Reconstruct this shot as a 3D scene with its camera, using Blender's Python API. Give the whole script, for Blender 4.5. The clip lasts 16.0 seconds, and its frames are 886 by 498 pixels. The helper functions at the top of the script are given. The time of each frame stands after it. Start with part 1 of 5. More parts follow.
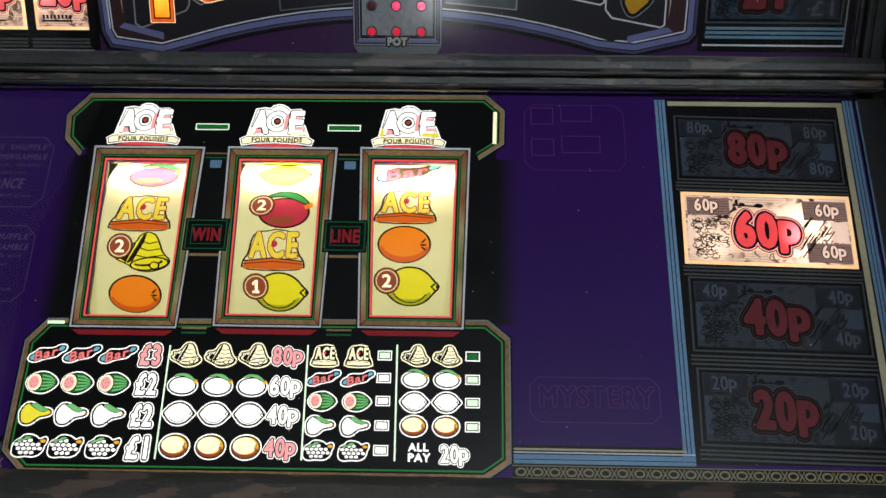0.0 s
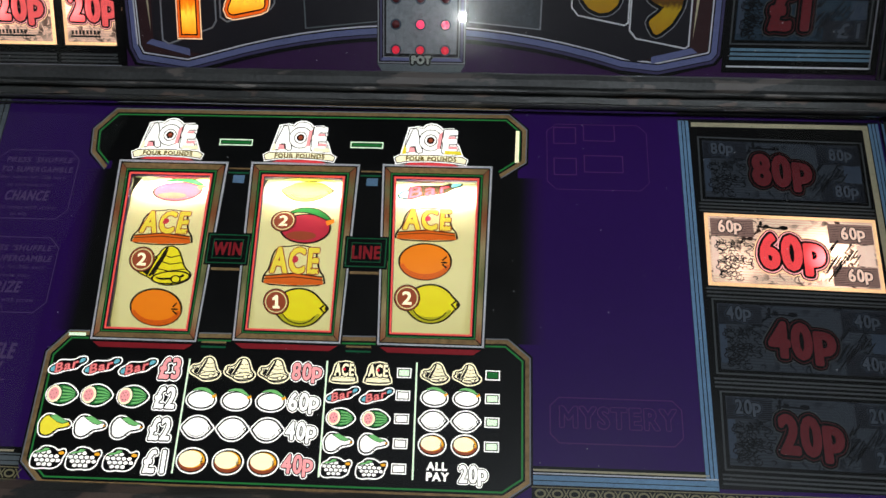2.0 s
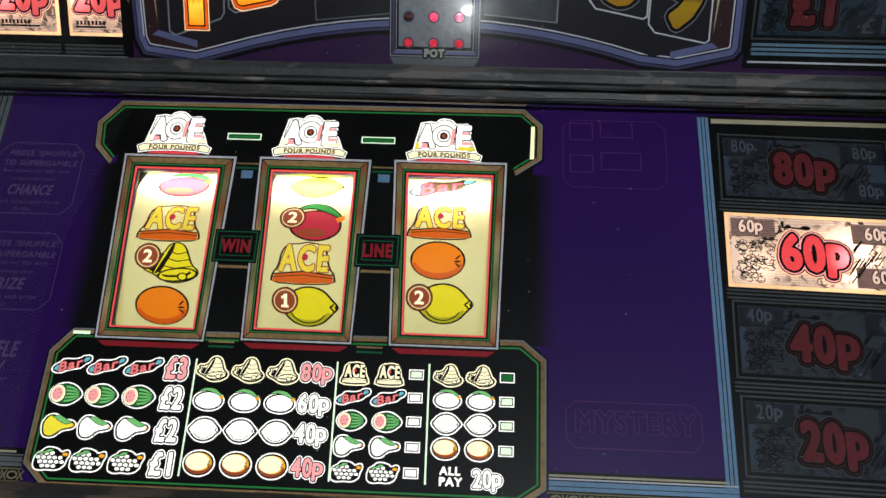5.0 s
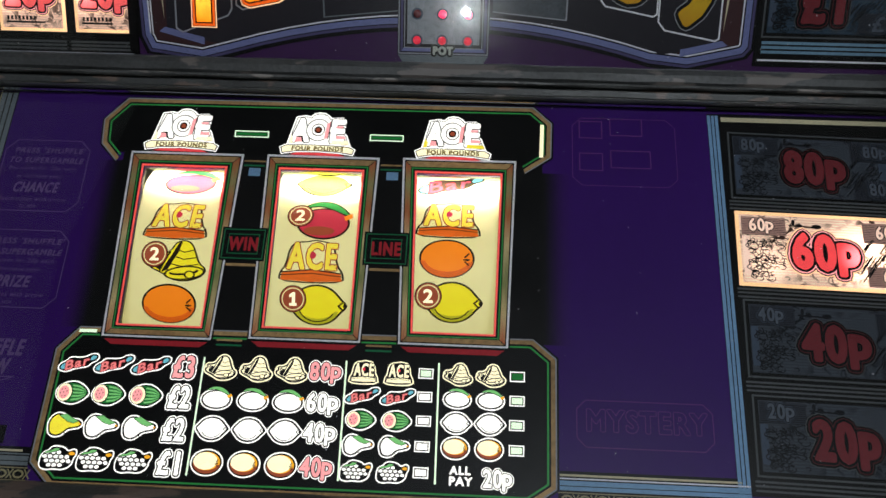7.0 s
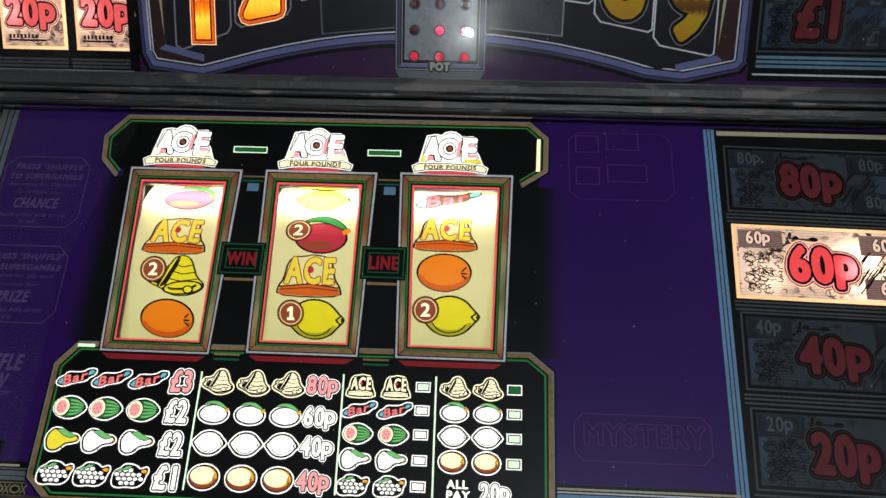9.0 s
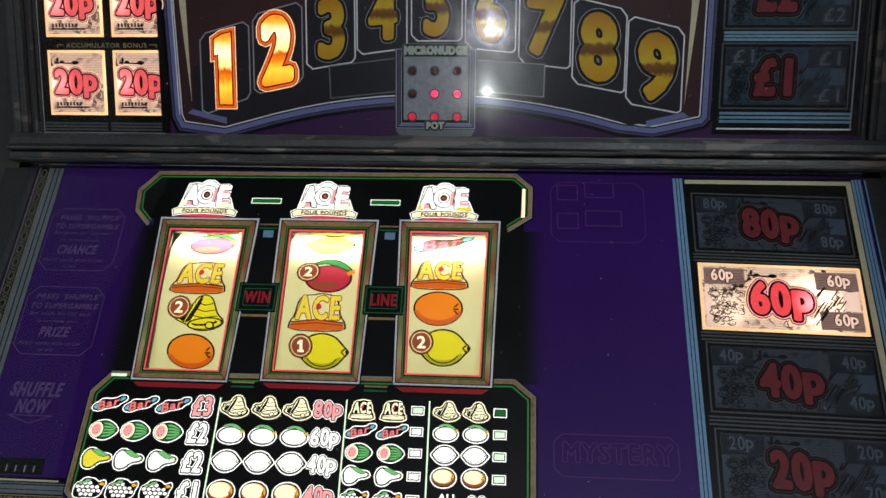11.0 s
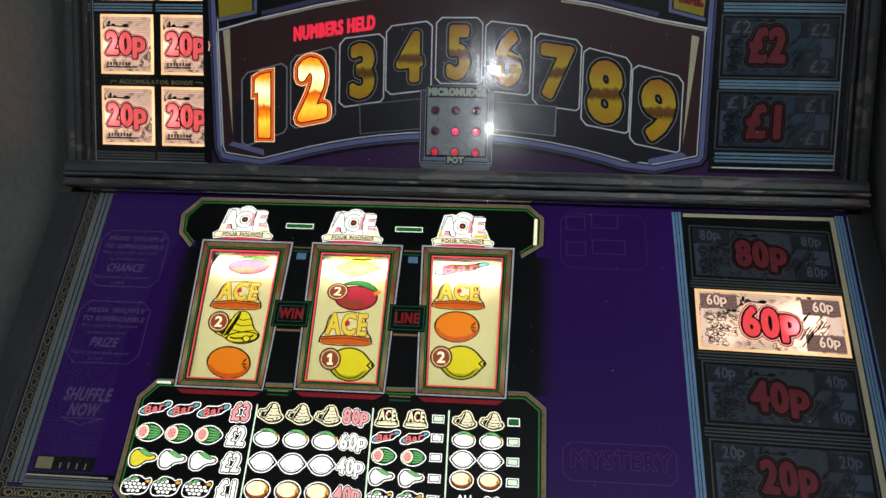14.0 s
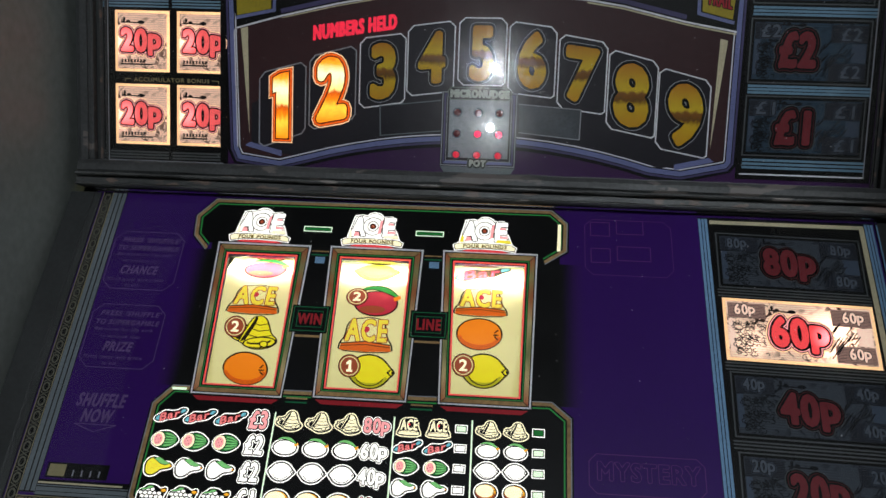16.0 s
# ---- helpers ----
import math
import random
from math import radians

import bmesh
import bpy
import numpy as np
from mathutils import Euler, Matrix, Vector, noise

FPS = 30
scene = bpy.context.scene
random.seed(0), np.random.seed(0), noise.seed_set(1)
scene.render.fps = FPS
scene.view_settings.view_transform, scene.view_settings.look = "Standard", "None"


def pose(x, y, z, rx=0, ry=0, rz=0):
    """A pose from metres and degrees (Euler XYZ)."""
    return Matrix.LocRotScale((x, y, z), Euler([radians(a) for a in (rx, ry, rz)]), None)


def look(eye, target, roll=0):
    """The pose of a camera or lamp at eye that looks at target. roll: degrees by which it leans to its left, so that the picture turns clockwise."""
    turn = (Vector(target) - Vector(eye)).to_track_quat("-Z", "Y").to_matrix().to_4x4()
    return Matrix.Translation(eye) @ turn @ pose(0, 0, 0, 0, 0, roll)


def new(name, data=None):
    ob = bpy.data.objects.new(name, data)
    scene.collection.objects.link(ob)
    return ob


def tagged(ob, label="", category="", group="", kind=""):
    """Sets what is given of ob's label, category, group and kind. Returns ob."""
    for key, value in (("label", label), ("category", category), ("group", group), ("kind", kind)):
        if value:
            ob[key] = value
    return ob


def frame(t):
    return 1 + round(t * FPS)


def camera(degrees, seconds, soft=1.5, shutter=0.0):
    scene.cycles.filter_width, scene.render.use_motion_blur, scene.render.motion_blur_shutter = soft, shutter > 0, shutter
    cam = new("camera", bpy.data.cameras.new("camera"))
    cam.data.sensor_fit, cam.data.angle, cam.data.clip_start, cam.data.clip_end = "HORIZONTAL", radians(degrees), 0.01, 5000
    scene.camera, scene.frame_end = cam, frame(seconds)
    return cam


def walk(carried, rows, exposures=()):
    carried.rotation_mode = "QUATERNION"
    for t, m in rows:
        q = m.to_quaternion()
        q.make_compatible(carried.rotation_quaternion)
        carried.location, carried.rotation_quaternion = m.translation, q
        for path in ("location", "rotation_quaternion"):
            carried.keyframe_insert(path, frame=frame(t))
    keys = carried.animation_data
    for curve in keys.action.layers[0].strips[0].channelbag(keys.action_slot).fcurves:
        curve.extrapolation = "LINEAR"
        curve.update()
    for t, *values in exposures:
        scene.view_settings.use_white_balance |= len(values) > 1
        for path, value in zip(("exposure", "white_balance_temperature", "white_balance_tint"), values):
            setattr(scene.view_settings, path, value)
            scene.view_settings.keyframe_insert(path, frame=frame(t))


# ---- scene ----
cam = camera(56.84, 16.0)
PATH = [
    (0, (0.0126, -0.0080, 1.3098), (-0.0243, 1.9876, 1.1824), 0.69),
    (0.5, (0.0125, -0.0084, 1.3103), (-0.0274, 1.9888, 1.2125), 0.96),
    (1, (0.0117, -0.0064, 1.3103), (-0.0506, 1.9904, 1.2140), 1.05),
    (1.5, (0.0125, -0.0065, 1.3096), (-0.0532, 1.9903, 1.2166), 1.14),
    (2, (0.0098, -0.0068, 1.3074), (-0.0668, 1.9903, 1.2328), 1.46),
    (2.5, (0.0097, -0.0084, 1.3092), (-0.0665, 1.9887, 1.2322), 1.60),
    (3, (0.0073, -0.0050, 1.3089), (-0.0663, 1.9924, 1.2381), 1.70),
    (3.5, (0.0062, -0.0023, 1.3102), (-0.0728, 1.9945, 1.2306), 1.87),
    (6, (-0.0013, 0.0055, 1.3092), (-0.0791, 2.0018, 1.2175), 1.76),
    (6.5, (-0.0032, 0.0040, 1.3095), (-0.0769, 2.0007, 1.2215), 1.81),
    (7, (-0.0033, 0.0060, 1.3075), (-0.0760, 2.0028, 1.2207), 1.93),
    (7.5, (-0.0026, 0.0072, 1.3087), (-0.0673, 2.0043, 1.2215), 2.04),
    (8, (-0.0016, 0.0074, 1.3100), (-0.0780, 2.0040, 1.2218), 2.04),
    (10.3, (0.0180, -0.0235, 1.2964), (-0.0870, 1.9730, 1.3494), 1.01),
    (10.5, (0.0236, -0.0330, 1.3026), (-0.0980, 1.9625, 1.3613), 1.10),
    (11, (0.0211, -0.0436, 1.2955), (-0.1274, 1.9486, 1.3918), 1.31),
    (11.5, (0.0222, -0.0571, 1.2921), (-0.1333, 1.9315, 1.4390), 1.40),
    (12, (0.0219, -0.0824, 1.2857), (-0.1221, 1.9041, 1.4681), 1.40),
    (12.5, (0.0122, -0.0841, 1.2956), (-0.1251, 1.9030, 1.4753), 1.39),
    (13, (0.0055, -0.0775, 1.2936), (-0.1408, 1.9093, 1.4708), 1.94),
    (13.5, (0.0090, -0.0840, 1.2860), (-0.1435, 1.9023, 1.4641), 2.26),
    (14, (0.0109, -0.0899, 1.2848), (-0.1346, 1.8964, 1.4680), 2.28),
    (14.5, (0.0075, -0.0926, 1.2865), (-0.1339, 1.8940, 1.4691), 2.49),
    (15, (-0.0006, -0.0816, 1.2962), (-0.1412, 1.9057, 1.4717), 2.41),
    (15.5, (-0.0090, -0.0793, 1.2889), (-0.1467, 1.9073, 1.4752), 2.74),
    (16, (-0.0074, -0.0802, 1.2898), (-0.1413, 1.9073, 1.4684), 2.84),
]
walk(cam, [(t, look(eye, target, roll)) for t, eye, target, roll in PATH])

# ---- world, lamps and exposure ----
world = bpy.data.worlds.new("world")
scene.world = world
world.use_nodes = True
world.node_tree.nodes["Background"].inputs[0].default_value = (0.6, 0.7, 0.8, 1)
world.node_tree.nodes["Background"].inputs[1].default_value = 0.02


def lamp(name, kind, m, watts, colour, **kw):
    data = bpy.data.lights.new(name, kind)
    data.energy, data.color = watts, colour
    for key, value in kw.items():
        if key == "radius":
            data.shadow_soft_size = value
        elif key == "size":
            data.shape, data.size, data.size_y = "RECTANGLE", value[0], value[1]
    ob = new(name, data)
    ob.matrix_world = m
    return ob


KEY_WATTS, GLINT_WATTS, REEL_WATTS = 62.0, 9.0, 0.09
# unseen key light, added to give the machine its general brightness
lamp("added_key_light", "AREA", look((0.55, -2.6, 2.44), (-0.1, 0.45, 1.35)), KEY_WATTS, (0.86, 0.94, 1.0), size=(1.2, 0.25))
# two added lights, placed to make the glints on the upper glass
lamp("glint_light", "POINT", pose(-0.055, -2.60, 1.145), GLINT_WATTS, (0.93, 0.97, 1.0), radius=0.020)
lamp("glint_light", "POINT", pose(-0.065, -2.60, 0.885), GLINT_WATTS * 0.6, (0.93, 0.97, 1.0), radius=0.017)

# ---- the two glass planes: x across, y up the glass, z out of it ----
SLOPE, LEAN_OUT = 0.4527, -0.209


def plane_frame(y, z, k):
    h = math.hypot(1, k)
    return Matrix(((1, 0, 0, 0), (0, k / h, -1 / h, y), (0, 1 / h, k / h, z), (0, 0, 0, 1)))


LOWER = plane_frame(0.4696, 1.366, SLOPE)
UPPER = plane_frame(0.4738, 1.40, LEAN_OUT)


# ---- materials ----
def lin(r, g, b):
    return tuple(((c / 255) / 12.92 if c <= 10 else (((c / 255) + 0.055) / 1.055) ** 2.4) for c in (r, g, b))


def nodes_of(name):
    m = bpy.data.materials.new(name)
    m.use_nodes = True
    nt = m.node_tree
    return m, nt, nt.nodes, nt.links, nt.nodes["Principled BSDF"]


def mat(name, col, rough=0.45, metal=0.0, vary=0.18, scale=90.0, bump=0.0, coat=0.0, chips=None, chip_at=0.66):
    """Surface with fine grain and broad wear; chips: a second colour showing in worn patches."""
    m, nt, n, l, p = nodes_of(name)
    tc = n.new("ShaderNodeTexCoord")
    a, b = n.new("ShaderNodeTexNoise"), n.new("ShaderNodeTexNoise")
    a.inputs["Scale"].default_value, b.inputs["Scale"].default_value = scale * 6, scale * 0.35
    a.inputs["Detail"].default_value = b.inputs["Detail"].default_value = 4
    for t in (a, b):
        l.new(tc.outputs["Object"], t.inputs["Vector"])
    s = n.new("ShaderNodeMath"); s.operation = "ADD"
    l.new(a.outputs[0], s.inputs[0]); l.new(b.outputs[0], s.inputs[1])
    r = n.new("ShaderNodeMapRange")
    r.inputs[1].default_value, r.inputs[2].default_value = 0.6, 1.4
    r.inputs[3].default_value, r.inputs[4].default_value = 1 - vary, 1 + vary
    l.new(s.outputs[0], r.inputs[0])
    v = n.new("ShaderNodeVectorMath"); v.operation = "SCALE"
    v.inputs[0].default_value = col
    l.new(r.outputs[0], v.inputs["Scale"])
    out = v.outputs[0]
    if chips:
        c = n.new("ShaderNodeTexNoise")
        c.inputs["Scale"].default_value, c.inputs["Detail"].default_value = scale * 0.8, 6
        mp = n.new("ShaderNodeMapping"); mp.inputs["Scale"].default_value = (0.45, 1, 1)
        l.new(tc.outputs["Object"], mp.inputs[0]); l.new(mp.outputs[0], c.inputs["Vector"])
        k = n.new("ShaderNodeMapRange")
        k.inputs[1].default_value, k.inputs[2].default_value = chip_at, chip_at + 0.03
        l.new(c.outputs[0], k.inputs[0])
        mx = n.new("ShaderNodeMix"); mx.data_type = "RGBA"
        l.new(k.outputs[0], mx.inputs[0]); l.new(out, mx.inputs[6]); mx.inputs[7].default_value = (*chips, 1)
        out = mx.outputs[2]
    l.new(out, p.inputs["Base Color"])
    p.inputs["Specular IOR Level"].default_value = 0.45 if bump or metal else 0.12
    p.inputs["Metallic"].default_value, p.inputs["Coat Weight"].default_value = metal, coat
    q = n.new("ShaderNodeMapRange")
    q.inputs[3].default_value, q.inputs[4].default_value = max(rough - 0.12, 0.03), min(rough + 0.12, 1)
    l.new(b.outputs[0], q.inputs[0]); l.new(q.outputs[0], p.inputs["Roughness"])
    if bump:
        bp = n.new("ShaderNodeBump")
        bp.inputs["Strength"].default_value, bp.inputs["Distance"].default_value = bump, 0.001
        l.new(s.outputs[0], bp.inputs["Height"]); l.new(bp.outputs[0], p.inputs["Normal"])
    return m


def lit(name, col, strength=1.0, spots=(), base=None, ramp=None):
    """Print glowing by its own emission in place of bulbs behind it. spots: (x, y, radius, gain) of bulb glow painted
    into that emission; ramp: colours from foot to head.
    """
    m, nt, n, l, p = nodes_of(name)
    tc = n.new("ShaderNodeTexCoord")
    p.inputs["Base Color"].default_value = (*(base or tuple(c * 0.35 for c in col)), 1)
    p.inputs["Specular IOR Level"].default_value = 0.12
    p.inputs["Roughness"].default_value = 0.4
    noise_tex = n.new("ShaderNodeTexNoise")
    noise_tex.inputs["Scale"].default_value = 220
    l.new(tc.outputs["Object"], noise_tex.inputs["Vector"])
    r = n.new("ShaderNodeMapRange")
    r.inputs[1].default_value, r.inputs[2].default_value = 0.3, 0.7
    r.inputs[3].default_value, r.inputs[4].default_value = strength * 0.93, strength * 1.07
    l.new(noise_tex.outputs[0], r.inputs[0])
    total = r.outputs[0]
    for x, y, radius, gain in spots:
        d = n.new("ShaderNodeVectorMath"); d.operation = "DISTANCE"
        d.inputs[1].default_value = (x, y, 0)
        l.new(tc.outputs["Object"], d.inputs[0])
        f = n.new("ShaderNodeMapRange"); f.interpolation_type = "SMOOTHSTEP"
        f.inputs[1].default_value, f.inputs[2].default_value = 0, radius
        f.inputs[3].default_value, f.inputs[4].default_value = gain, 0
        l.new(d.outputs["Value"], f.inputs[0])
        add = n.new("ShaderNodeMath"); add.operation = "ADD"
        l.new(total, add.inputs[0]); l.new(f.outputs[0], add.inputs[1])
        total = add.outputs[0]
    l.new(total, p.inputs["Emission Strength"])
    p.inputs["Emission Color"].default_value = (*col, 1)
    if ramp:
        out = ramp_colour(n, l, tc, ramp)
        l.new(out, p.inputs["Emission Color"]); l.new(out, p.inputs["Base Color"])
    return m


def ramp_colour(n, l, tc, ramp):
    sep = n.new("ShaderNodeSeparateXYZ")
    l.new(tc.outputs["Generated"], sep.inputs[0])
    wob = n.new("ShaderNodeTexNoise"); wob.inputs["Scale"].default_value = 7
    l.new(tc.outputs["Generated"], wob.inputs["Vector"])
    w = n.new("ShaderNodeMath"); w.operation = "MULTIPLY_ADD"
    w.inputs[1].default_value = 0.16
    l.new(wob.outputs[0], w.inputs[0]); l.new(sep.outputs[1], w.inputs[2])
    sub = n.new("ShaderNodeMath"); sub.operation = "SUBTRACT"; sub.inputs[1].default_value = 0.08
    l.new(w.outputs[0], sub.inputs[0])
    cr = n.new("ShaderNodeValToRGB")
    while len(cr.color_ramp.elements) < len(ramp):
        cr.color_ramp.elements.new(0.5)
    for e, (at, c) in zip(cr.color_ramp.elements, ramp):
        e.position, e.color = at, (*c, 1)
    l.new(sub.outputs[0], cr.inputs[0])
    return cr.outputs[0]


def fading(name, left, right):
    """Print that passes softly from one colour to another across the piece."""
    m, nt, n, l, p = nodes_of(name)
    tc, sep, mx = n.new("ShaderNodeTexCoord"), n.new("ShaderNodeSeparateXYZ"), n.new("ShaderNodeMix")
    mx.data_type = "RGBA"
    sm = n.new("ShaderNodeMapRange"); sm.interpolation_type = "SMOOTHSTEP"
    l.new(tc.outputs["Generated"], sep.inputs[0]); l.new(sep.outputs[0], sm.inputs[0]); l.new(sm.outputs[0], mx.inputs[0])
    mx.inputs[6].default_value, mx.inputs[7].default_value = (*left, 1), (*right, 1)
    l.new(mx.outputs[2], p.inputs["Base Color"])
    p.inputs["Specular IOR Level"].default_value = 0.12
    p.inputs["Roughness"].default_value = 0.4
    return m


def graded(name, ramp, rough=0.4):
    m, nt, n, l, p = nodes_of(name)
    tc = n.new("ShaderNodeTexCoord")
    l.new(ramp_colour(n, l, tc, ramp), p.inputs["Base Color"])
    p.inputs["Specular IOR Level"].default_value = 0.12
    p.inputs["Roughness"].default_value = rough
    return m


def engraved(name, paper, ink, strength=0.0, spots=(), blots=(0.50, 0.56)):
    """Banknote engraving: fine ruled lines broken by darker scrollwork; its backlight is painted in as emission."""
    m, nt, n, l, p = nodes_of(name)
    tc = n.new("ShaderNodeTexCoord")
    wv = n.new("ShaderNodeTexWave"); wv.bands_direction = "Y"
    wv.inputs["Scale"].default_value, wv.inputs["Distortion"].default_value = 210, 1.5
    ns = n.new("ShaderNodeTexNoise")
    ns.inputs["Scale"].default_value, ns.inputs["Detail"].default_value = 150, 5
    ns.inputs["Distortion"].default_value = 1.6
    big = n.new("ShaderNodeTexNoise"); big.inputs["Scale"].default_value = 45
    for t in (wv, ns, big):
        l.new(tc.outputs["Object"], t.inputs["Vector"])
    k = n.new("ShaderNodeMapRange")
    k.inputs[1].default_value, k.inputs[2].default_value = blots
    l.new(ns.outputs[0], k.inputs[0])
    g = n.new("ShaderNodeMapRange"); g.inputs[1].default_value, g.inputs[2].default_value = 0.42, 0.6
    l.new(big.outputs[0], g.inputs[0])
    mul = n.new("ShaderNodeMath"); mul.operation = "MULTIPLY"
    l.new(k.outputs[0], mul.inputs[0]); l.new(g.outputs[0], mul.inputs[1])
    w2 = n.new("ShaderNodeMath"); w2.operation = "MULTIPLY"; w2.inputs[1].default_value = 0.35
    l.new(wv.outputs[1], w2.inputs[0])
    mxm = n.new("ShaderNodeMath"); mxm.operation = "MAXIMUM"
    l.new(mul.outputs[0], mxm.inputs[0]); l.new(w2.outputs[0], mxm.inputs[1])
    mx = n.new("ShaderNodeMix"); mx.data_type = "RGBA"
    mx.inputs[6].default_value, mx.inputs[7].default_value = (*paper, 1), (*ink, 1)
    l.new(mxm.outputs[0], mx.inputs[0])
    l.new(mx.outputs[2], p.inputs["Base Color"])
    p.inputs["Specular IOR Level"].default_value = 0.12
    p.inputs["Roughness"].default_value = 0.45
    # backlight put in as emission, brighter where bulbs would sit
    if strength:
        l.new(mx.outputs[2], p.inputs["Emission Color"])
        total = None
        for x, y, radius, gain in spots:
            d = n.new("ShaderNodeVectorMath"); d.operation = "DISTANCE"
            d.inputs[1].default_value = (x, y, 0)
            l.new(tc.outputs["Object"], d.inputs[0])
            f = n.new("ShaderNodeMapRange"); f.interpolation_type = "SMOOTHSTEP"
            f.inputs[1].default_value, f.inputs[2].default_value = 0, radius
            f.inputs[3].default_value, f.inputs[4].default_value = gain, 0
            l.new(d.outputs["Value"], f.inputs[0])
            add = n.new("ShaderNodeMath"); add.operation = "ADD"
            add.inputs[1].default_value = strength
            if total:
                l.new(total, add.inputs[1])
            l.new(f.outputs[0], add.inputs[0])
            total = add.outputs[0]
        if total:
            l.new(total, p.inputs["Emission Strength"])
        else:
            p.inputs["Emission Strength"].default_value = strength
    return m


def pane(name, haze=0.05, scratch=0.5):
    """Thin glass with a little dust: clear, with a mirror gloss and a weak hazy gloss."""
    m, nt, n, l, p = nodes_of(name)
    n.remove(p)
    out = n["Material Output"]
    tr, gl, hz = n.new("ShaderNodeBsdfTransparent"), n.new("ShaderNodeBsdfGlossy"), n.new("ShaderNodeBsdfGlossy")
    gl.inputs["Roughness"].default_value, hz.inputs["Roughness"].default_value = 0.018, 0.13
    fr = n.new("ShaderNodeFresnel"); fr.inputs[0].default_value = 1.42
    m1, m2 = n.new("ShaderNodeMixShader"), n.new("ShaderNodeMixShader")
    tc, ns = n.new("ShaderNodeTexCoord"), n.new("ShaderNodeTexNoise")
    mp = n.new("ShaderNodeMapping"); mp.inputs["Scale"].default_value = (300, 460, 300); mp.inputs["Rotation"].default_value = (0, 0, 0.7)
    ns.inputs["Scale"].default_value, ns.inputs["Detail"].default_value = 1.0, 6
    l.new(tc.outputs["Object"], mp.inputs[0]); l.new(mp.outputs[0], ns.inputs["Vector"])
    r = n.new("ShaderNodeMapRange")
    r.inputs[1].default_value, r.inputs[2].default_value = 0.44, 0.64
    r.inputs[3].default_value, r.inputs[4].default_value = haze * (1 - scratch), haze * (1 + 2 * scratch)
    l.new(ns.outputs[0], r.inputs[0])
    l.new(fr.outputs[0], m1.inputs[0]); l.new(tr.outputs[0], m1.inputs[1]); l.new(gl.outputs[0], m1.inputs[2])
    l.new(r.outputs[0], m2.inputs[0]); l.new(m1.outputs[0], m2.inputs[1]); l.new(hz.outputs[0], m2.inputs[2])
    l.new(m2.outputs[0], out.inputs[0])
    return m


BLACK = mat("black print", (0.008, 0.008, 0.008), 0.35)
INK = mat("black ink", (0.005, 0.005, 0.005), 0.4)
PURPLE = mat("purple print", (0.039, 0.0075, 0.128), 0.4, vary=0.1, scale=30)
PURPLE_UP = mat("dull violet print", (0.050, 0.016, 0.075), 0.4, vary=0.15, scale=30)
GHOST = mat("ghost purple print", (0.135, 0.082, 0.215), 0.4)
GHOST_DARK = mat("ghost dark purple print", (0.135, 0.036, 0.190), 0.4)
MAROON = mat("maroon print", (0.050, 0.022, 0.024), 0.4, scale=30)
SOOT = mat("charcoal print", (0.022, 0.020, 0.026), 0.4)
BLUE = mat("powder blue print", (0.20, 0.36, 0.56), 0.4)
STEEL = mat("steel blue print", (0.16, 0.28, 0.38), 0.4)
LAVENDER = mat("lavender print", (0.17, 0.19, 0.38), 0.4)
LAVENDER_DARK = mat("deep lavender print", (0.075, 0.065, 0.15), 0.4)
WHITE = mat("white print", (0.80, 0.80, 0.84), 0.4)
GREY = mat("grey print", (0.30, 0.31, 0.34), 0.4)
CREAM = mat("cream print", (0.62, 0.55, 0.36), 0.4)
GOLD = mat("gold print", (0.30, 0.26, 0.14), 0.4)
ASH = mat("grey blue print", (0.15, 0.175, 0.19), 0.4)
RED = mat("dark red print", (0.42, 0.025, 0.035), 0.4)
RED_DEEP = mat("deep red print", (0.075, 0.016, 0.018), 0.4)
RED_DULL = mat("dull red print", (0.17, 0.026, 0.032), 0.4)
GREEN = mat("green print", (0.015, 0.17, 0.07), 0.4)
MUSTARD = mat("mustard print", (0.38, 0.30, 0.03), 0.4)
BRONZE = graded("bronze print", [(0.0, (0.50, 0.12, 0.05)), (0.16, (0.66, 0.50, 0.24)), (0.34, (0.22, 0.24, 0.09)), (0.52, (0.60, 0.48, 0.24)), (0.70, (0.42, 0.13, 0.05)), (0.86, (0.30, 0.28, 0.12)), (1.0, (0.46, 0.12, 0.05))])
BRONZE_FLAT = mat("brown bronze print", (0.40, 0.25, 0.11), 0.4, vary=0.5, scale=60)
NUMERAL = graded("gold numeral print", [(0.0, (0.60, 0.30, 0.015)), (0.34, (0.66, 0.42, 0.02)), (0.42, (0.16, 0.07, 0.01)), (0.52, (0.24, 0.10, 0.02)), (0.58, (0.68, 0.48, 0.03)), (1.0, (0.50, 0.20, 0.015))])
# ramp includes the backlight's white-hot middle besides the printed bands
NUMERAL_LIT = lit("lit numeral", (1, 0.5, 0.1), 1.15, ramp=[(0.0, lin(238, 128, 14)), (0.24, lin(255, 195, 60)), (0.36, lin(236, 128, 18)), (0.46, lin(190, 78, 10)), (0.53, lin(255, 226, 135)), (0.74, lin(255, 244, 200)), (0.90, lin(252, 165, 40)), (1.0, lin(238, 112, 14))])
RUBBER = mat("worn black trim", (0.046, 0.047, 0.046), 0.42, vary=0.5, scale=95, bump=0.3, chips=(0.15, 0.105, 0.085), chip_at=0.55)
GASKET = mat("black rubber gasket", (0.026, 0.028, 0.028), 0.55, vary=0.35, scale=60, bump=0.2)
RUBBER_PALE = mat("scuffed charcoal trim", (0.046, 0.047, 0.047), 0.48, vary=0.45, scale=70, bump=0.35, chips=(0.14, 0.12, 0.11), chip_at=0.585)
RUBBER_EDGE = mat("rubbed trim edge with highlight", (0.075, 0.076, 0.074), 0.45, vary=0.6, scale=60, bump=0.3, chips=(0.30, 0.27, 0.25), chip_at=0.58)
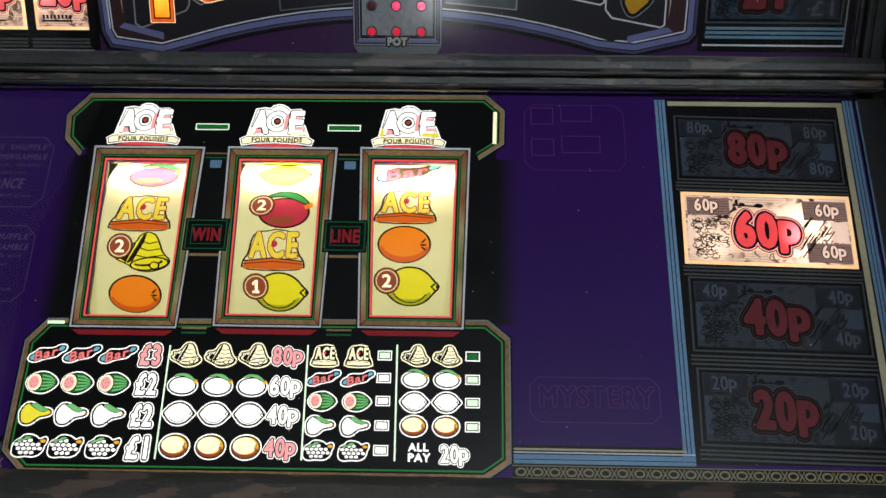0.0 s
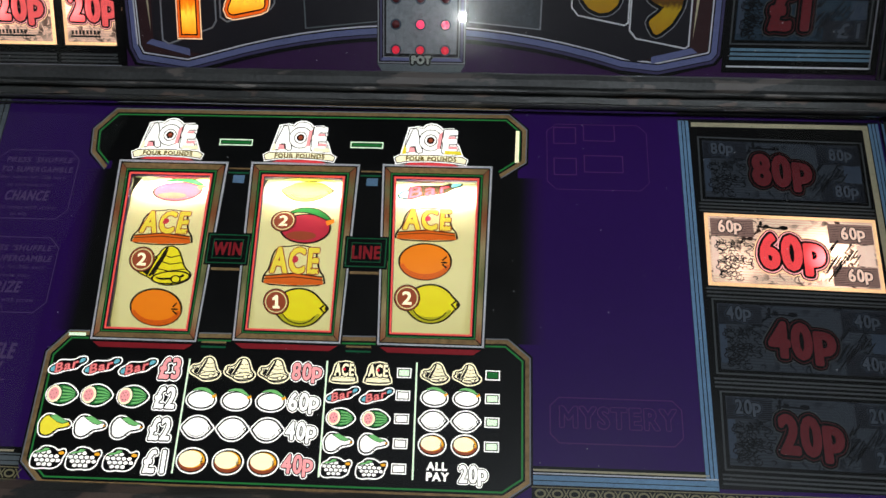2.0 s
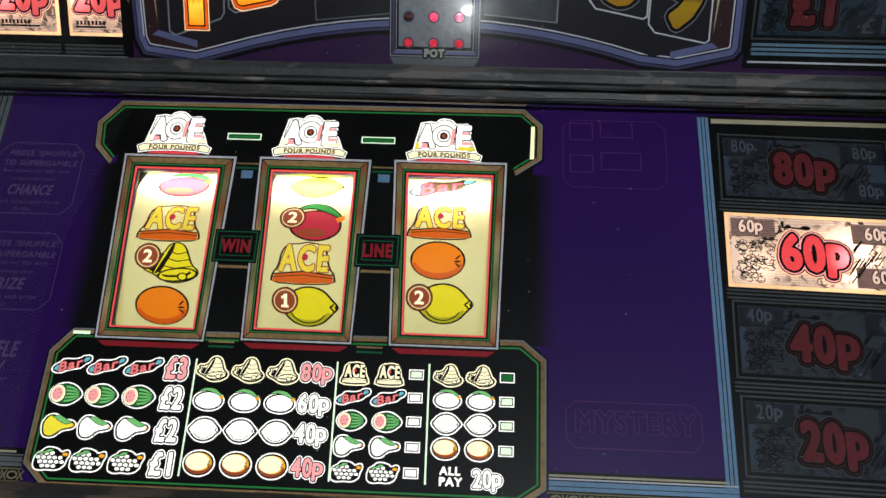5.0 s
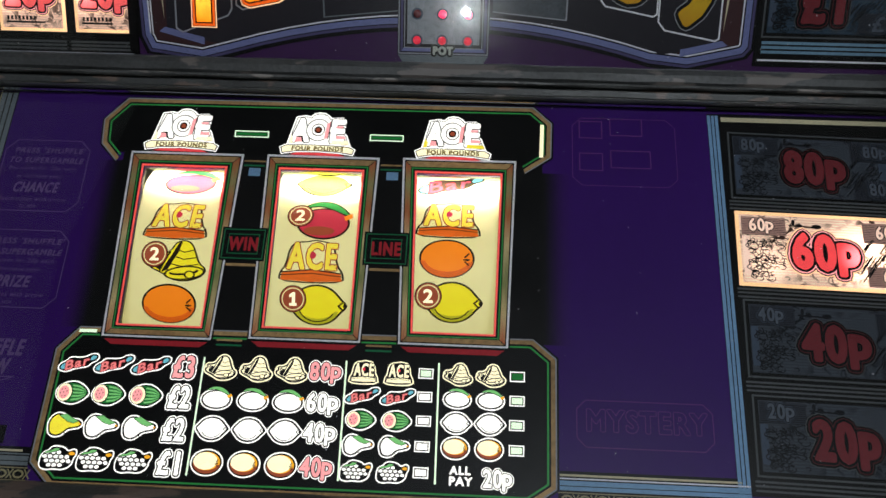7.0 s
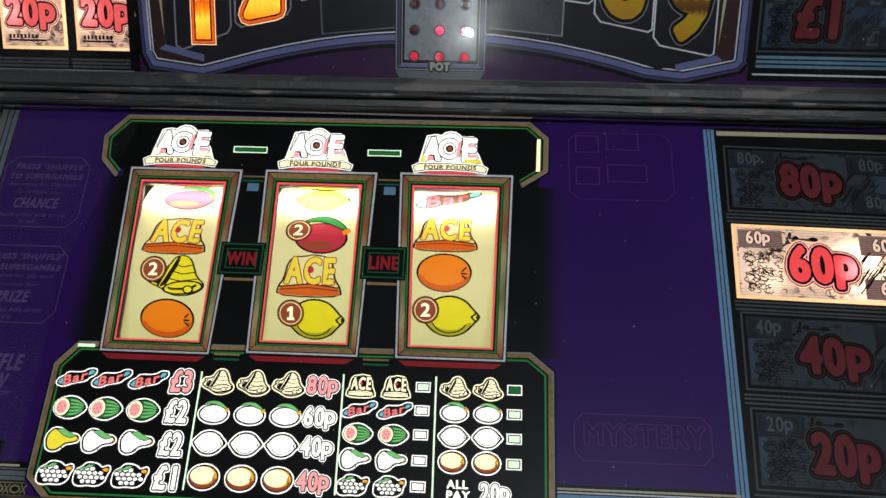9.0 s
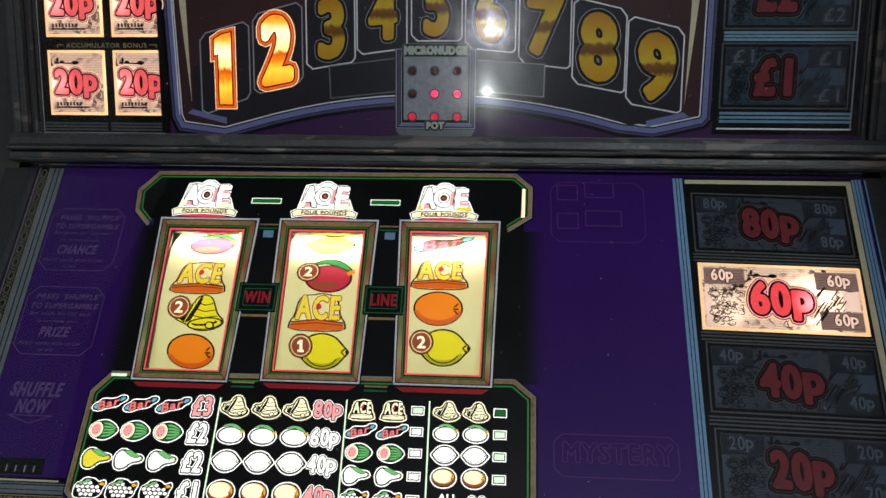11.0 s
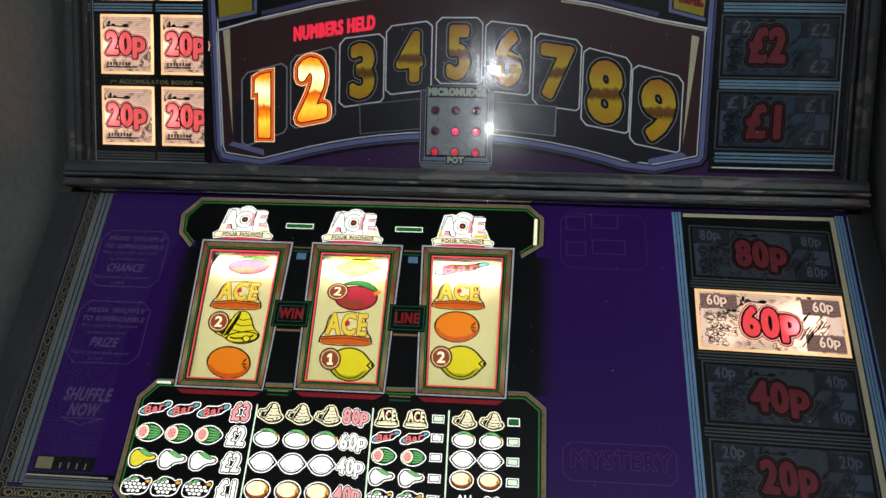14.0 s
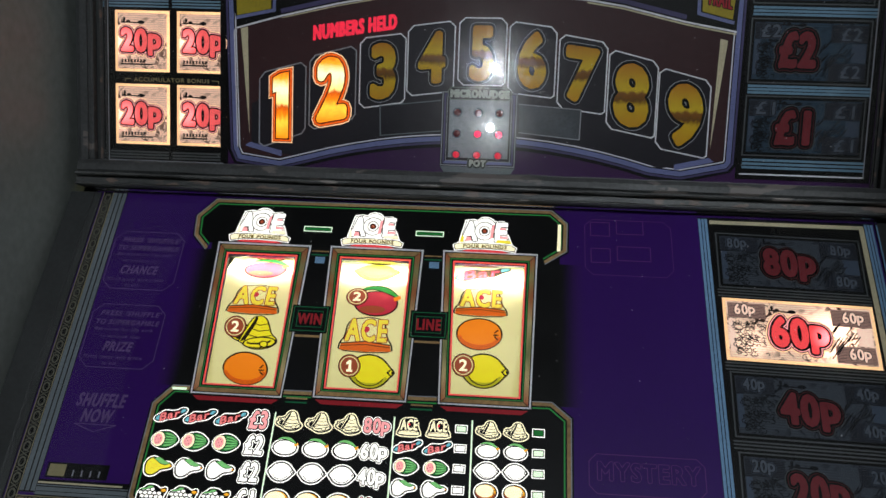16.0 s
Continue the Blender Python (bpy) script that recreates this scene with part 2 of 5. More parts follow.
VINYL = mat("black vinyl cabinet", (0.165, 0.178, 0.166), 0.5, vary=0.25, scale=25, bump=0.25)
STEEL_PLATE = mat("brushed steel plate", (0.24, 0.265, 0.29), 0.42, metal=0.35, vary=0.35, scale=60)
LIT_WHITE = lit("lit white", (1.0, 0.985, 0.93), 1.15)
LIT_CREAM = lit("lit cream", lin(255, 246, 205), 1.05)
LIT_YELLOW = lit("lit yellow", lin(238, 222, 60), 0.95)
R_OLIVE = lit("olive lettering", lin(120, 105, 30), 0.6)
LIT_MAROON = lit("lit deep red", lin(118, 22, 28), 0.7)
LIT_ROSE = lit("lit rose", lin(238, 130, 128), 0.9)
LIT_PALE = lit("lit pale green", lin(225, 250, 215), 1.05)
LIT_LEAF = lit("lit leaf", lin(120, 195, 115), 0.85)
LIT_DARKGREEN = lit("lit dark green", lin(25, 105, 45), 0.8)
LIT_RED = lit("lit red", lin(225, 70, 75), 0.9)
LIT_PINK = lit("lit pink", lin(250, 165, 165), 1.0)
LIT_ORANGE = lit("lit orange", lin(240, 170, 40), 1.0)
LIT_DEEP = lit("lit deep orange", lin(232, 92, 22), 0.95)
LIT_BLUE = lit("lit blue", lin(110, 190, 205), 0.85)
LIT_HELD = lit("lit held red", lin(235, 45, 70), 0.95)
LIT_FRAMERED = lit("lit frame red", lin(235, 90, 85), 0.8)
LIT_FRAMEGREEN = lit("lit frame green", lin(45, 130, 65), 0.55)
# border carries a painted bulb glow in its emission
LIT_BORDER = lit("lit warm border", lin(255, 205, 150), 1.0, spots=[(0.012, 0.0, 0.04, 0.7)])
HALO = lit("lit numeral edge", lin(255, 205, 160), 1.1)
LED_ON = lit("red diode on", lin(255, 60, 100), 1.5)
LED_HALF = lit("red diode glowing", lin(215, 35, 60), 0.8)
LED_OFF = mat("red diode off", (0.14, 0.02, 0.025), 0.25)
# reel colours glow by emission, standing for lamps inside the drums
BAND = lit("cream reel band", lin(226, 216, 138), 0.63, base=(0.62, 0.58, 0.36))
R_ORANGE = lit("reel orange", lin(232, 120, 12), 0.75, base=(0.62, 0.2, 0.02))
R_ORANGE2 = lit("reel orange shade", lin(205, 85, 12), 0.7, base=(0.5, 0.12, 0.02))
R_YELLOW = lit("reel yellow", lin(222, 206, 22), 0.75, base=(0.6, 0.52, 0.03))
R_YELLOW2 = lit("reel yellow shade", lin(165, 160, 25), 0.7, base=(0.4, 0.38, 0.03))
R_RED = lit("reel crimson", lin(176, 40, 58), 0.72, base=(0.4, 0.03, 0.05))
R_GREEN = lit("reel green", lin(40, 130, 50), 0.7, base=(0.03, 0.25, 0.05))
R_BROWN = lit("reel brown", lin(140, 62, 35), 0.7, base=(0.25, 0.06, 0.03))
R_INK = mat("reel ink", (0.03, 0.022, 0.008), 0.4)
GLASS_UP = pane("upper glass", 0.021, 0.95)
GLASS_LOW = pane("lower glass", 0.0008, 0.6)
FADE_OUT = fading("black to purple print", (0.008, 0.008, 0.008), (0.039, 0.0085, 0.112))
FADE_IN = fading("purple to black print", (0.039, 0.0085, 0.112), (0.008, 0.008, 0.008))
DUST = mat("dust", (0.5, 0.5, 0.52), 0.9)
WALL = mat("room wall paint", (0.07, 0.07, 0.075), 0.8, scale=8)
CARPET = mat("dark carpet", (0.05, 0.03, 0.035), 0.95, scale=40, bump=0.4)
PAPER = engraved("banknote print", (0.055, 0.066, 0.082), (0.008, 0.010, 0.014))
PAPER_TEAL = engraved("dim blue banknote print", (0.034, 0.062, 0.092), (0.008, 0.013, 0.02))
# lit notes and values: bulb hot areas painted as extra emission
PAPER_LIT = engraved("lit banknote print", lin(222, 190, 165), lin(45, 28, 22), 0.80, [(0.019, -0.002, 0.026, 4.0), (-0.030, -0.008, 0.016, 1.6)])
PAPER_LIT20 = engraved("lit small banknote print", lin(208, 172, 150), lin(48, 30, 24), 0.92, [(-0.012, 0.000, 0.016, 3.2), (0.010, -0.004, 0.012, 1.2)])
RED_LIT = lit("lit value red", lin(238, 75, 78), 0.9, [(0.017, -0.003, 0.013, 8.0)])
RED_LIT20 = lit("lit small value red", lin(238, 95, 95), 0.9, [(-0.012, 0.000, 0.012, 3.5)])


# ---- mesh helpers ----
def link(name, mesh, material, parent, label="", m=None, kind=""):
    ob = new(name, mesh)
    if material and not mesh.materials:
        mesh.materials.append(material)
    ob.parent = parent
    if m is not None:
        ob.matrix_basis = m
    return tagged(ob, label=label, kind=kind)


def thing(name, m, label, category, group="", kind=""):
    ob = new(name)
    ob.empty_display_size = 0.02
    ob.matrix_world = m
    return tagged(ob, label, category, group, kind)


def part(name, bm, material, parent, label="", m=None, kind=""):
    mesh = bpy.data.meshes.new(name)
    bm.to_mesh(mesh)
    bm.free()
    return link(name, mesh, material, parent, label, m, kind)


def sheet(polys, z=0.0, thick=0.0):
    """Flat shapes; with thick, slabs of that depth below z."""
    bm = bmesh.new()
    for pts in polys:
        top = [bm.verts.new((x, y, z)) for x, y in pts]
        f = bm.faces.new(top)
        if thick:
            low = [bm.verts.new((x, y, z - thick)) for x, y in pts]
            bm.faces.new(low[::-1])
            for i in range(len(top)):
                j = (i + 1) % len(top)
                bm.faces.new((top[i], low[i], low[j], top[j]))
    bmesh.ops.recalc_face_normals(bm, faces=bm.faces) if thick else None
    if not thick:
        for f in bm.faces:
            f.normal_update()
            if f.normal.z < 0:
                f.normal_flip()
    return bm


def ring(outer, inner, z=0.0, thick=0.0):
    """A flat frame between two outlines of the same number of corners."""
    quads = []
    for i in range(len(outer)):
        j = (i + 1) % len(outer)
        quads.append([outer[i], outer[j], inner[j], inner[i]])
    return sheet(quads, z, thick)


def inset(pts, d):
    """The outline moved inwards by d (corners mitred)."""
    area = sum(pts[i - 1][0] * p[1] - p[0] * pts[i - 1][1] for i, p in enumerate(pts))
    s = 1 if area > 0 else -1
    out = []
    for i, p in enumerate(pts):
        a, b = Vector(pts[i - 1]), Vector(pts[(i + 1) % len(pts)])
        p = Vector(p)
        e1, e2 = (p - a).normalized(), (b - p).normalized()
        n1, n2 = Vector((-e1.y, e1.x)) * s, Vector((-e2.y, e2.x)) * s
        n = n1 + n2
        n = n / max(n.length_squared, 0.3) * 2 if n.length > 1e-6 else n1
        q = p + n * d
        out.append((q.x, q.y))
    return out


def rect(x0, y0, x1, y1):
    return [(x0, y0), (x1, y0), (x1, y1), (x0, y1)]


def chamfer(x0, y0, x1, y1, c):
    return [(x0 + c, y0), (x1 - c, y0), (x1, y0 + c), (x1, y1 - c), (x1 - c, y1), (x0 + c, y1), (x0, y1 - c), (x0, y0 + c)]


def lerp(a, b, f):
    return [(p[0] + (q[0] - p[0]) * f, p[1] + (q[1] - p[1]) * f) for p, q in zip(a, b)]


def ell(cx, cy, rx, ry, n=28, turn=0.0):
    c, s = math.cos(turn), math.sin(turn)
    return [(cx + rx * math.cos(t) * c - ry * math.sin(t) * s, cy + rx * math.cos(t) * s + ry * math.sin(t) * c)
            for t in (2 * math.pi * i / n for i in range(n))]


def smooth(pts, times=2):
    """Corners rounded off by cutting them."""
    for _ in range(times):
        out = []
        for i, p in enumerate(pts):
            q = pts[(i + 1) % len(pts)]
            out += [(p[0] * 0.75 + q[0] * 0.25, p[1] * 0.75 + q[1] * 0.25), (p[0] * 0.25 + q[0] * 0.75, p[1] * 0.25 + q[1] * 0.75)]
        pts = out
    return pts


def stroke(pts, w):
    """A thin band along a line of points."""
    quads = []
    for a, b in zip(pts, pts[1:]):
        a, b = Vector(a), Vector(b)
        d = (b - a).normalized()
        n = Vector((-d.y, d.x)) * w / 2
        a, b = a - d * w * 0.3, b + d * w * 0.3
        quads.append([tuple(a + n), tuple(a - n), tuple(b - n), tuple(b + n)])
    return quads


def box(x0, y0, z0, x1, y1, z1, bevel=0.0, segs=2):
    bm = bmesh.new()
    bmesh.ops.create_cube(bm, size=1)
    bmesh.ops.transform(bm, matrix=Matrix.LocRotScale(((x0 + x1) / 2, (y0 + y1) / 2, (z0 + z1) / 2), None, (x1 - x0, y1 - y0, z1 - z0)), verts=bm.verts)
    if bevel:
        bmesh.ops.bevel(bm, geom=bm.edges[:], offset=bevel, segments=segs, affect="EDGES")
    return bm


def tube(r, depth, n=32, r2=None):
    bm = bmesh.new()
    bmesh.ops.create_cone(bm, cap_ends=True, segments=n, radius1=r, radius2=r if r2 is None else r2, depth=depth)
    return bm


GLYPHS = {}


def glyphs(s, off):
    """Flat mesh of a word in the built-in font: corners and faces."""
    if (s, off) not in GLYPHS:
        cu = bpy.data.curves.new("word", "FONT")
        cu.body, cu.offset, cu.resolution_u = s, off, 3
        cu.space_character = 1.16
        ob = bpy.data.objects.new("word", cu)
        me = bpy.data.meshes.new_from_object(ob)
        GLYPHS[s, off] = ([(v.co.x, v.co.y) for v in me.vertices], [tuple(p.vertices) for p in me.polygons])
        bpy.data.objects.remove(ob)
        bpy.data.meshes.remove(me)
        bpy.data.curves.remove(cu)
    return GLYPHS[s, off]


def word_bm(s, bx, z, off=0.0, base=0.0, shear=0.0, slant=0.0):
    """The word fitted into bx (x0, y0, x1, y1); off is the weight that swells the letters, base the weight of the face that fills bx."""
    vv, ff = glyphs(s, 0.0)
    xs, ys = [v[0] for v in vv], [v[1] for v in vv]
    x0, y0, x1, y1 = bx
    k = (y1 - y0) / 0.73
    g = base * k
    x0, y0, x1, y1 = x0 + g, y0 + g, x1 - g, y1 - g
    kx, ky = (x1 - x0) / (max(xs) - min(xs)), (y1 - y0) / (max(ys) - min(ys))
    flat = []
    for x, y in vv:
        px, py = (x - min(xs)) * kx, (y - min(ys)) * ky
        flat.append((x0 + px + slant * py, y0 + py + shear * (px - (x1 - x0) / 2)))
    verts, faces = [(x, y, z + 8.4e-5) for x, y in flat], [tuple(f) for f in ff]
    grow = off * k
    if grow > 0:
        count = {}
        for f in ff:
            for a, b in zip(f, f[1:] + f[:1]):
                key = (min(a, b), max(a, b))
                count[key] = count.get(key, 0) + 1
        rim = set()
        for (a, b), c in count.items():
            if c != 1:
                continue
            rim |= {a, b}
            p, q = Vector(flat[a]), Vector(flat[b])
            if (q - p).length < 1e-7:
                continue
            d = (q - p).normalized()
            n = Vector((-d.y, d.x)) * grow
            m = len(verts)
            zz = z + (len(faces) % 50) * 1.6e-6
            verts += [(*(p - n), zz), (*(q - n), zz), (*(q + n), zz), (*(p + n), zz)]
            faces.append((m, m + 1, m + 2, m + 3))
        for a in rim:
            m = len(verts)
            zz = z + (len(faces) % 50) * 1.6e-6
            verts += [(flat[a][0] + grow * math.cos(t * math.pi / 4), flat[a][1] + grow * math.sin(t * math.pi / 4), zz) for t in range(8)]
            faces.append(tuple(range(m, m + 8)))
    me = bpy.data.meshes.new("letters")
    me.from_pydata(verts, [], faces)
    bm = bmesh.new()
    bm.from_mesh(me)
    bpy.data.meshes.remove(me)
    for f in bm.faces:
        f.normal_update()
        if f.normal.z < 0:
            f.normal_flip()
    return bm


def pence_bm(s, bx, z, off, base, shear):
    """A price in pence: tall numerals and a smaller p that drops a little below them."""
    x0, y0, x1, y1 = bx
    w, h = x1 - x0, y1 - y0
    bm = word_bm(s[:-1], (x0, y0 + 0.12 * h, x0 + 0.655 * w, y1), z, off, base, shear)
    me = bpy.data.meshes.new("letters")
    tail = word_bm(s[-1], (x0 + 0.665 * w, y0, x1, y1 - 0.20 * h), z, off * 1.1, base * 1.1, shear)
    tail.to_mesh(me)
    tail.free()
    bm.from_mesh(me)
    bpy.data.meshes.remove(me)
    return bm


def word(parent, name, s, bx, z, layers, shear=0.0, slant=0.0, label="", m=None):
    """Lettering in layers from the widest, undermost to the face; the later layers are parts of the first."""
    first = None
    for i, (off, material) in enumerate(layers):
        if len(s) == 3 and s[-1] == "p":
            bm = pence_bm(s, bx, z + 0.00012 * i, off, layers[-1][0], shear)
        else:
            bm = word_bm(s, bx, z + 0.00012 * i, off, layers[-1][0], shear, slant)
        ob = part(name if i == 0 else ("face" if i == len(layers) - 1 else "outline"), bm, material, first or parent, label if i == 0 else "", m if i == 0 else None)
        first = first or ob
    return first


# ---- the room: unseen, added so the glass mirrors dark walls ----
def room_slab(name, x0, y0, z0, x1, y1, z1, material, label):
    ob = part(name, box(x0, y0, z0, x1, y1, z1), material, None)
    tagged(ob, label, name.split("_")[0], kind="structure")


room_slab("floor", -2.6, -3.2, -0.1, 2.6, 1.4, 0.0, CARPET, "unseen dark carpet floor added under the machine")
room_slab("ceiling", -2.6, -3.2, 2.5, 2.6, 1.4, 2.6, WALL, "unseen plain grey ceiling added over the machine")
room_slab("wall_back", -2.6, 1.3, 0.0, 2.6, 1.4, 2.5, WALL, "unseen plain grey wall added behind the fruit machine")
room_slab("wall_front", -2.6, -3.2, 0.0, 2.6, -3.1, 2.5, WALL, "unseen plain grey wall added facing the fruit machine")
room_slab("wall_west", -2.6, -3.1, 0.0, -2.5, 1.3, 2.5, WALL, "unseen plain grey wall added at the side")
room_slab("wall_east", 2.5, -3.1, 0.0, 2.6, 1.3, 2.5, WALL, "unseen plain grey wall added at the side")

# unseen stand, added only to hold the two glint sources
glint_post = thing("glint_stand", pose(-0.060, -2.68, 0), "slim black stand added to carry the two glint lights", "lamp")
part("base", tube(0.14, 0.03), VINYL, glint_post, m=pose(0, 0, 0.015))
part("pole", tube(0.012, 1.25), VINYL, glint_post, m=pose(0, 0, 0.65))
for zz in (1.145, 0.885):
    part("arm", box(-0.006, 0, zz - 0.006, 0.006, 0.045, zz + 0.006, 0.002), VINYL, glint_post)

# housing added to go with the unseen key light
key_light_housing = thing("key_light_housing", pose(0.55, -2.6, 2.5), "unseen housing added over the key light", "ceiling light")
part("housing", box(-0.64, -0.15, -0.04, 0.64, 0.15, 0.0, 0.006), STEEL_PLATE, key_light_housing)
for zz in (1.145, 0.885):
    part("socket", tube(0.012, 0.02, 16), VINYL, glint_post, m=pose(0, 0.044, zz, 90))

# ---- the cabinet ----
cabinet = thing("fruit_machine_cabinet", pose(0, 0, 0), "black vinyl fruit machine cabinet with worn trim", "fruit machine")
MID = -0.026


def cheek(side):
    """Side wall of the cabinet, with a rounded inner lip along both glasses."""
    xi = MID + side * 0.281
    xo = MID + side * 0.335
    bm = bmesh.new()
    prof = [(0.62, 0.0), (0.20, 0.0), (0.20, 0.98), (0.16, 1.04), (0.16, 1.12), (0.30, 1.40), (0.32, 1.85), (0.62, 1.85)]
    a = [bm.verts.new((xi, y, z)) for y, z in prof]
    b = [bm.verts.new((xo, y, z)) for y, z in prof]
    bm.faces.new(a); bm.faces.new(b[::-1])
    for i in range(len(a)):
        j = (i + 1) % len(a)
        bm.faces.new((a[i], b[i], b[j], a[j]))
    bmesh.ops.recalc_face_normals(bm, faces=bm.faces)
    bmesh.ops.bevel(bm, geom=[e for e in bm.edges if abs(e.verts[0].co.x - e.verts[1].co.x) < 1e-6], offset=0.006, segments=3, affect="EDGES")
    return part("cheek", bm, VINYL, cabinet, "black vinyl side cheek")


cheek(-1)
cheek(1)


def extrusion(name, prof, x0, x1, material, label="", bevel=0.0):
    """A moulding of constant profile (y, z) running across the cabinet, with slightly uneven edges."""
    bm = bmesh.new()
    steps = 60
    rows = []
    for k in range(steps + 1):
        x = x0 + (x1 - x0) * k / steps
        rows.append([bm.verts.new((x, y + 0.0005 * noise.noise((x * 40, i * 3.1, 0)), z + 0.0005 * noise.noise((x * 40, i * 3.1, 9)))) for i, (y, z) in enumerate(prof)])
    n = len(prof)
    for r0, r1 in zip(rows, rows[1:]):
        for i in range(n):
            bm.faces.new((r0[i], r0[(i + 1) % n], r1[(i + 1) % n], r1[i]))
    bm.faces.new(rows[0]); bm.faces.new(rows[-1][::-1])
    bmesh.ops.recalc_face_normals(bm, faces=bm.faces)
    return part(name, bm, material, cabinet, label)


# ledge moulding between the two glasses; the beads' paler colour also carries their highlight
SPAN = (-0.2995, 0.2500)
extrusion("ledge_upper_band", [(0.482, 1.3917), (0.4665, 1.3914), (0.4625, 1.3900), (0.4605, 1.3870), (0.4600, 1.3830), (0.4615, 1.3814), (0.482, 1.3814)], *SPAN, RUBBER_PALE, "scuffed charcoal upper band")
extrusion("ledge_bead", [(0.482, 1.3814), (0.4600, 1.3814), (0.4580, 1.3807), (0.4577, 1.3798), (0.4592, 1.3790), (0.482, 1.3790)], *SPAN, RUBBER_EDGE, "rubbed pale bead")
extrusion("ledge_lower_band", [(0.482, 1.3790), (0.4640, 1.3790), (0.4612, 1.3775), (0.4612, 1.3742), (0.482, 1.3738)], *SPAN, RUBBER, "chipped black lower band")
extrusion("ledge_bead", [(0.482, 1.3738), (0.4605, 1.3738), (0.4588, 1.3733), (0.4588, 1.3728), (0.4605, 1.3724), (0.482, 1.3724)], *SPAN, RUBBER_EDGE, "rubbed pale bead")
# black strip put where the gap under the ledge lies in shadow
extrusion("ledge_shadow_gap", [(0.484, 1.3723), (0.4735, 1.3723), (0.4720, 1.3690), (0.484, 1.3685)], *SPAN, BLACK)
# rail under the lower glass
extrusion("bottom_rail", [(0.40, 1.1745), (0.3700, 1.1735), (0.3600, 1.1700), (0.3560, 1.1640), (0.3560, 1.1500), (0.40, 1.1450)], MID - 0.281, MID + 0.281, RUBBER, "worn black rail under the glass")
part("base_box", box(MID - 0.281, 0.24, 0.05, MID + 0.281, 0.60, 1.145, 0.004), VINYL, cabinet)
part("control_shelf", box(MID - 0.281, 0.17, 1.02, MID + 0.281, 0.36, 1.06, 0.006), VINYL, cabinet)
part("back_panel", box(MID - 0.281, 0.615, 0.0, MID + 0.281, 0.635, 1.85), VINYL, cabinet)
part("roof", box(MID - 0.281, 0.30, 1.83, MID + 0.281, 0.614, 1.85), VINYL, cabinet)

# flat side gaskets beside each glass, set back against the cheeks
for frame_m, x0, x1, y0, y1 in ((LOWER, -0.3065, -0.2846, -0.216, 0.002), (LOWER, 0.2385, 0.2545, -0.216, 0.002), (UPPER, -0.3065, -0.2850, -0.012, 0.36), (UPPER, 0.2370, 0.2545, -0.012, 0.36)):
    ob = part("side_gasket", sheet([rect(x0, y0, x1, y1)], 0.0015, 0.006), GASKET, cabinet, "black rubber strip")
    ob.matrix_basis = frame_m
    if frame_m is UPPER:
        xa, xb = (-0.3010, -0.2915) if x0 < 0 else (0.2410, 0.2500)
        part("stile", box(xa, -0.010, 0.0, xb, y1, 0.0105, 0.0030, 3), RUBBER_PALE, ob, "rounded charcoal frame stile")
        part("ridge", box(xa + (0.0118 if x0 < 0 else -0.0030), -0.008, 0.0012, xa + (0.0134 if x0 < 0 else -0.0014), y1, 0.0034, 0.0006), RUBBER, ob)

# ---- fruit symbols, drawn in a unit box ----
def lemon_outline():
    pts = []
    for i in range(40):
        t = 2 * math.pi * i / 40
        x, y = 0.42 * math.cos(t), 0.40 * math.sin(t)
        d0, d1 = min(t, 2 * math.pi - t), abs(t - math.pi)
        x += 0.09 * math.exp(-(d0 / 0.28) ** 2) - 0.07 * math.exp(-(d1 / 0.3) ** 2)
        pts.append((x, y))
    return pts


def mango_outline():
    pts = []
    for i in range(36):
        t = 2 * math.pi * i / 36
        r = 1 + 0.10 * math.cos(t - 0.6) + 0.05 * math.cos(2 * t)
        pts.append((-0.03 + 0.43 * r * math.cos(t), -0.06 + 0.38 * r * math.sin(t)))
    return pts


def melon_outline():
    pts = []
    for i in range(36):
        t = 2 * math.pi * i / 36
        c = math.cos(t)
        pts.append((0.02 + 0.48 * c, (0.42 - 0.16 * max(c, 0) ** 2) * math.sin(t)))
    return pts


PEAR = smooth([(-0.48, -0.12), (-0.44, -0.34), (-0.28, -0.44), (-0.10, -0.40), (0.02, -0.26), (0.12, -0.14), (0.30, -0.10), (0.46, -0.04), (0.50, 0.08), (0.40, 0.20), (0.22, 0.20), (0.04, 0.28), (-0.12, 0.42), (-0.32, 0.42), (-0.44, 0.26), (-0.50, 0.06)])
LEAF = smooth([(-0.36, 0.30), (-0.14, 0.47), (0.14, 0.46), (0.32, 0.32), (0.46, 0.12), (0.28, 0.22), (0.10, 0.32), (-0.10, 0.38)])
BELL = smooth([(0.02, 0.50), (0.14, 0.50), (0.24, 0.40), (0.31, 0.18), (0.37, -0.04), (0.50, -0.18), (0.46, -0.34), (0.25, -0.48), (-0.02, -0.50), (-0.18, -0.38), (-0.30, -0.29), (-0.46, -0.20), (-0.50, -0.07), (-0.41, -0.02), (-0.45, 0.13), (-0.28, 0.13), (-0.14, 0.24), (-0.08, 0.42)], 1)
RIBBON = smooth([(-0.50, -0.34), (-0.46, -0.10), (-0.30, 0.04), (-0.24, 0.22), (0.06, 0.20), (0.24, 0.28), (0.30, 0.40), (0.50, 0.42), (0.50, 0.20), (0.34, 0.06), (0.26, -0.14), (-0.06, -0.22), (-0.28, -0.42)])
PLINTH = smooth([(-0.50, -0.46), (-0.48, -0.24), (-0.40, -0.10), (-0.36, 0.30), (-0.26, 0.44), (-0.08, 0.46), (0.0, 0.50), (0.14, 0.48), (0.32, 0.42), (0.36, 0.16), (0.40, -0.10), (0.48, -0.24), (0.50, -0.46), (0.0, -0.50)], 1)


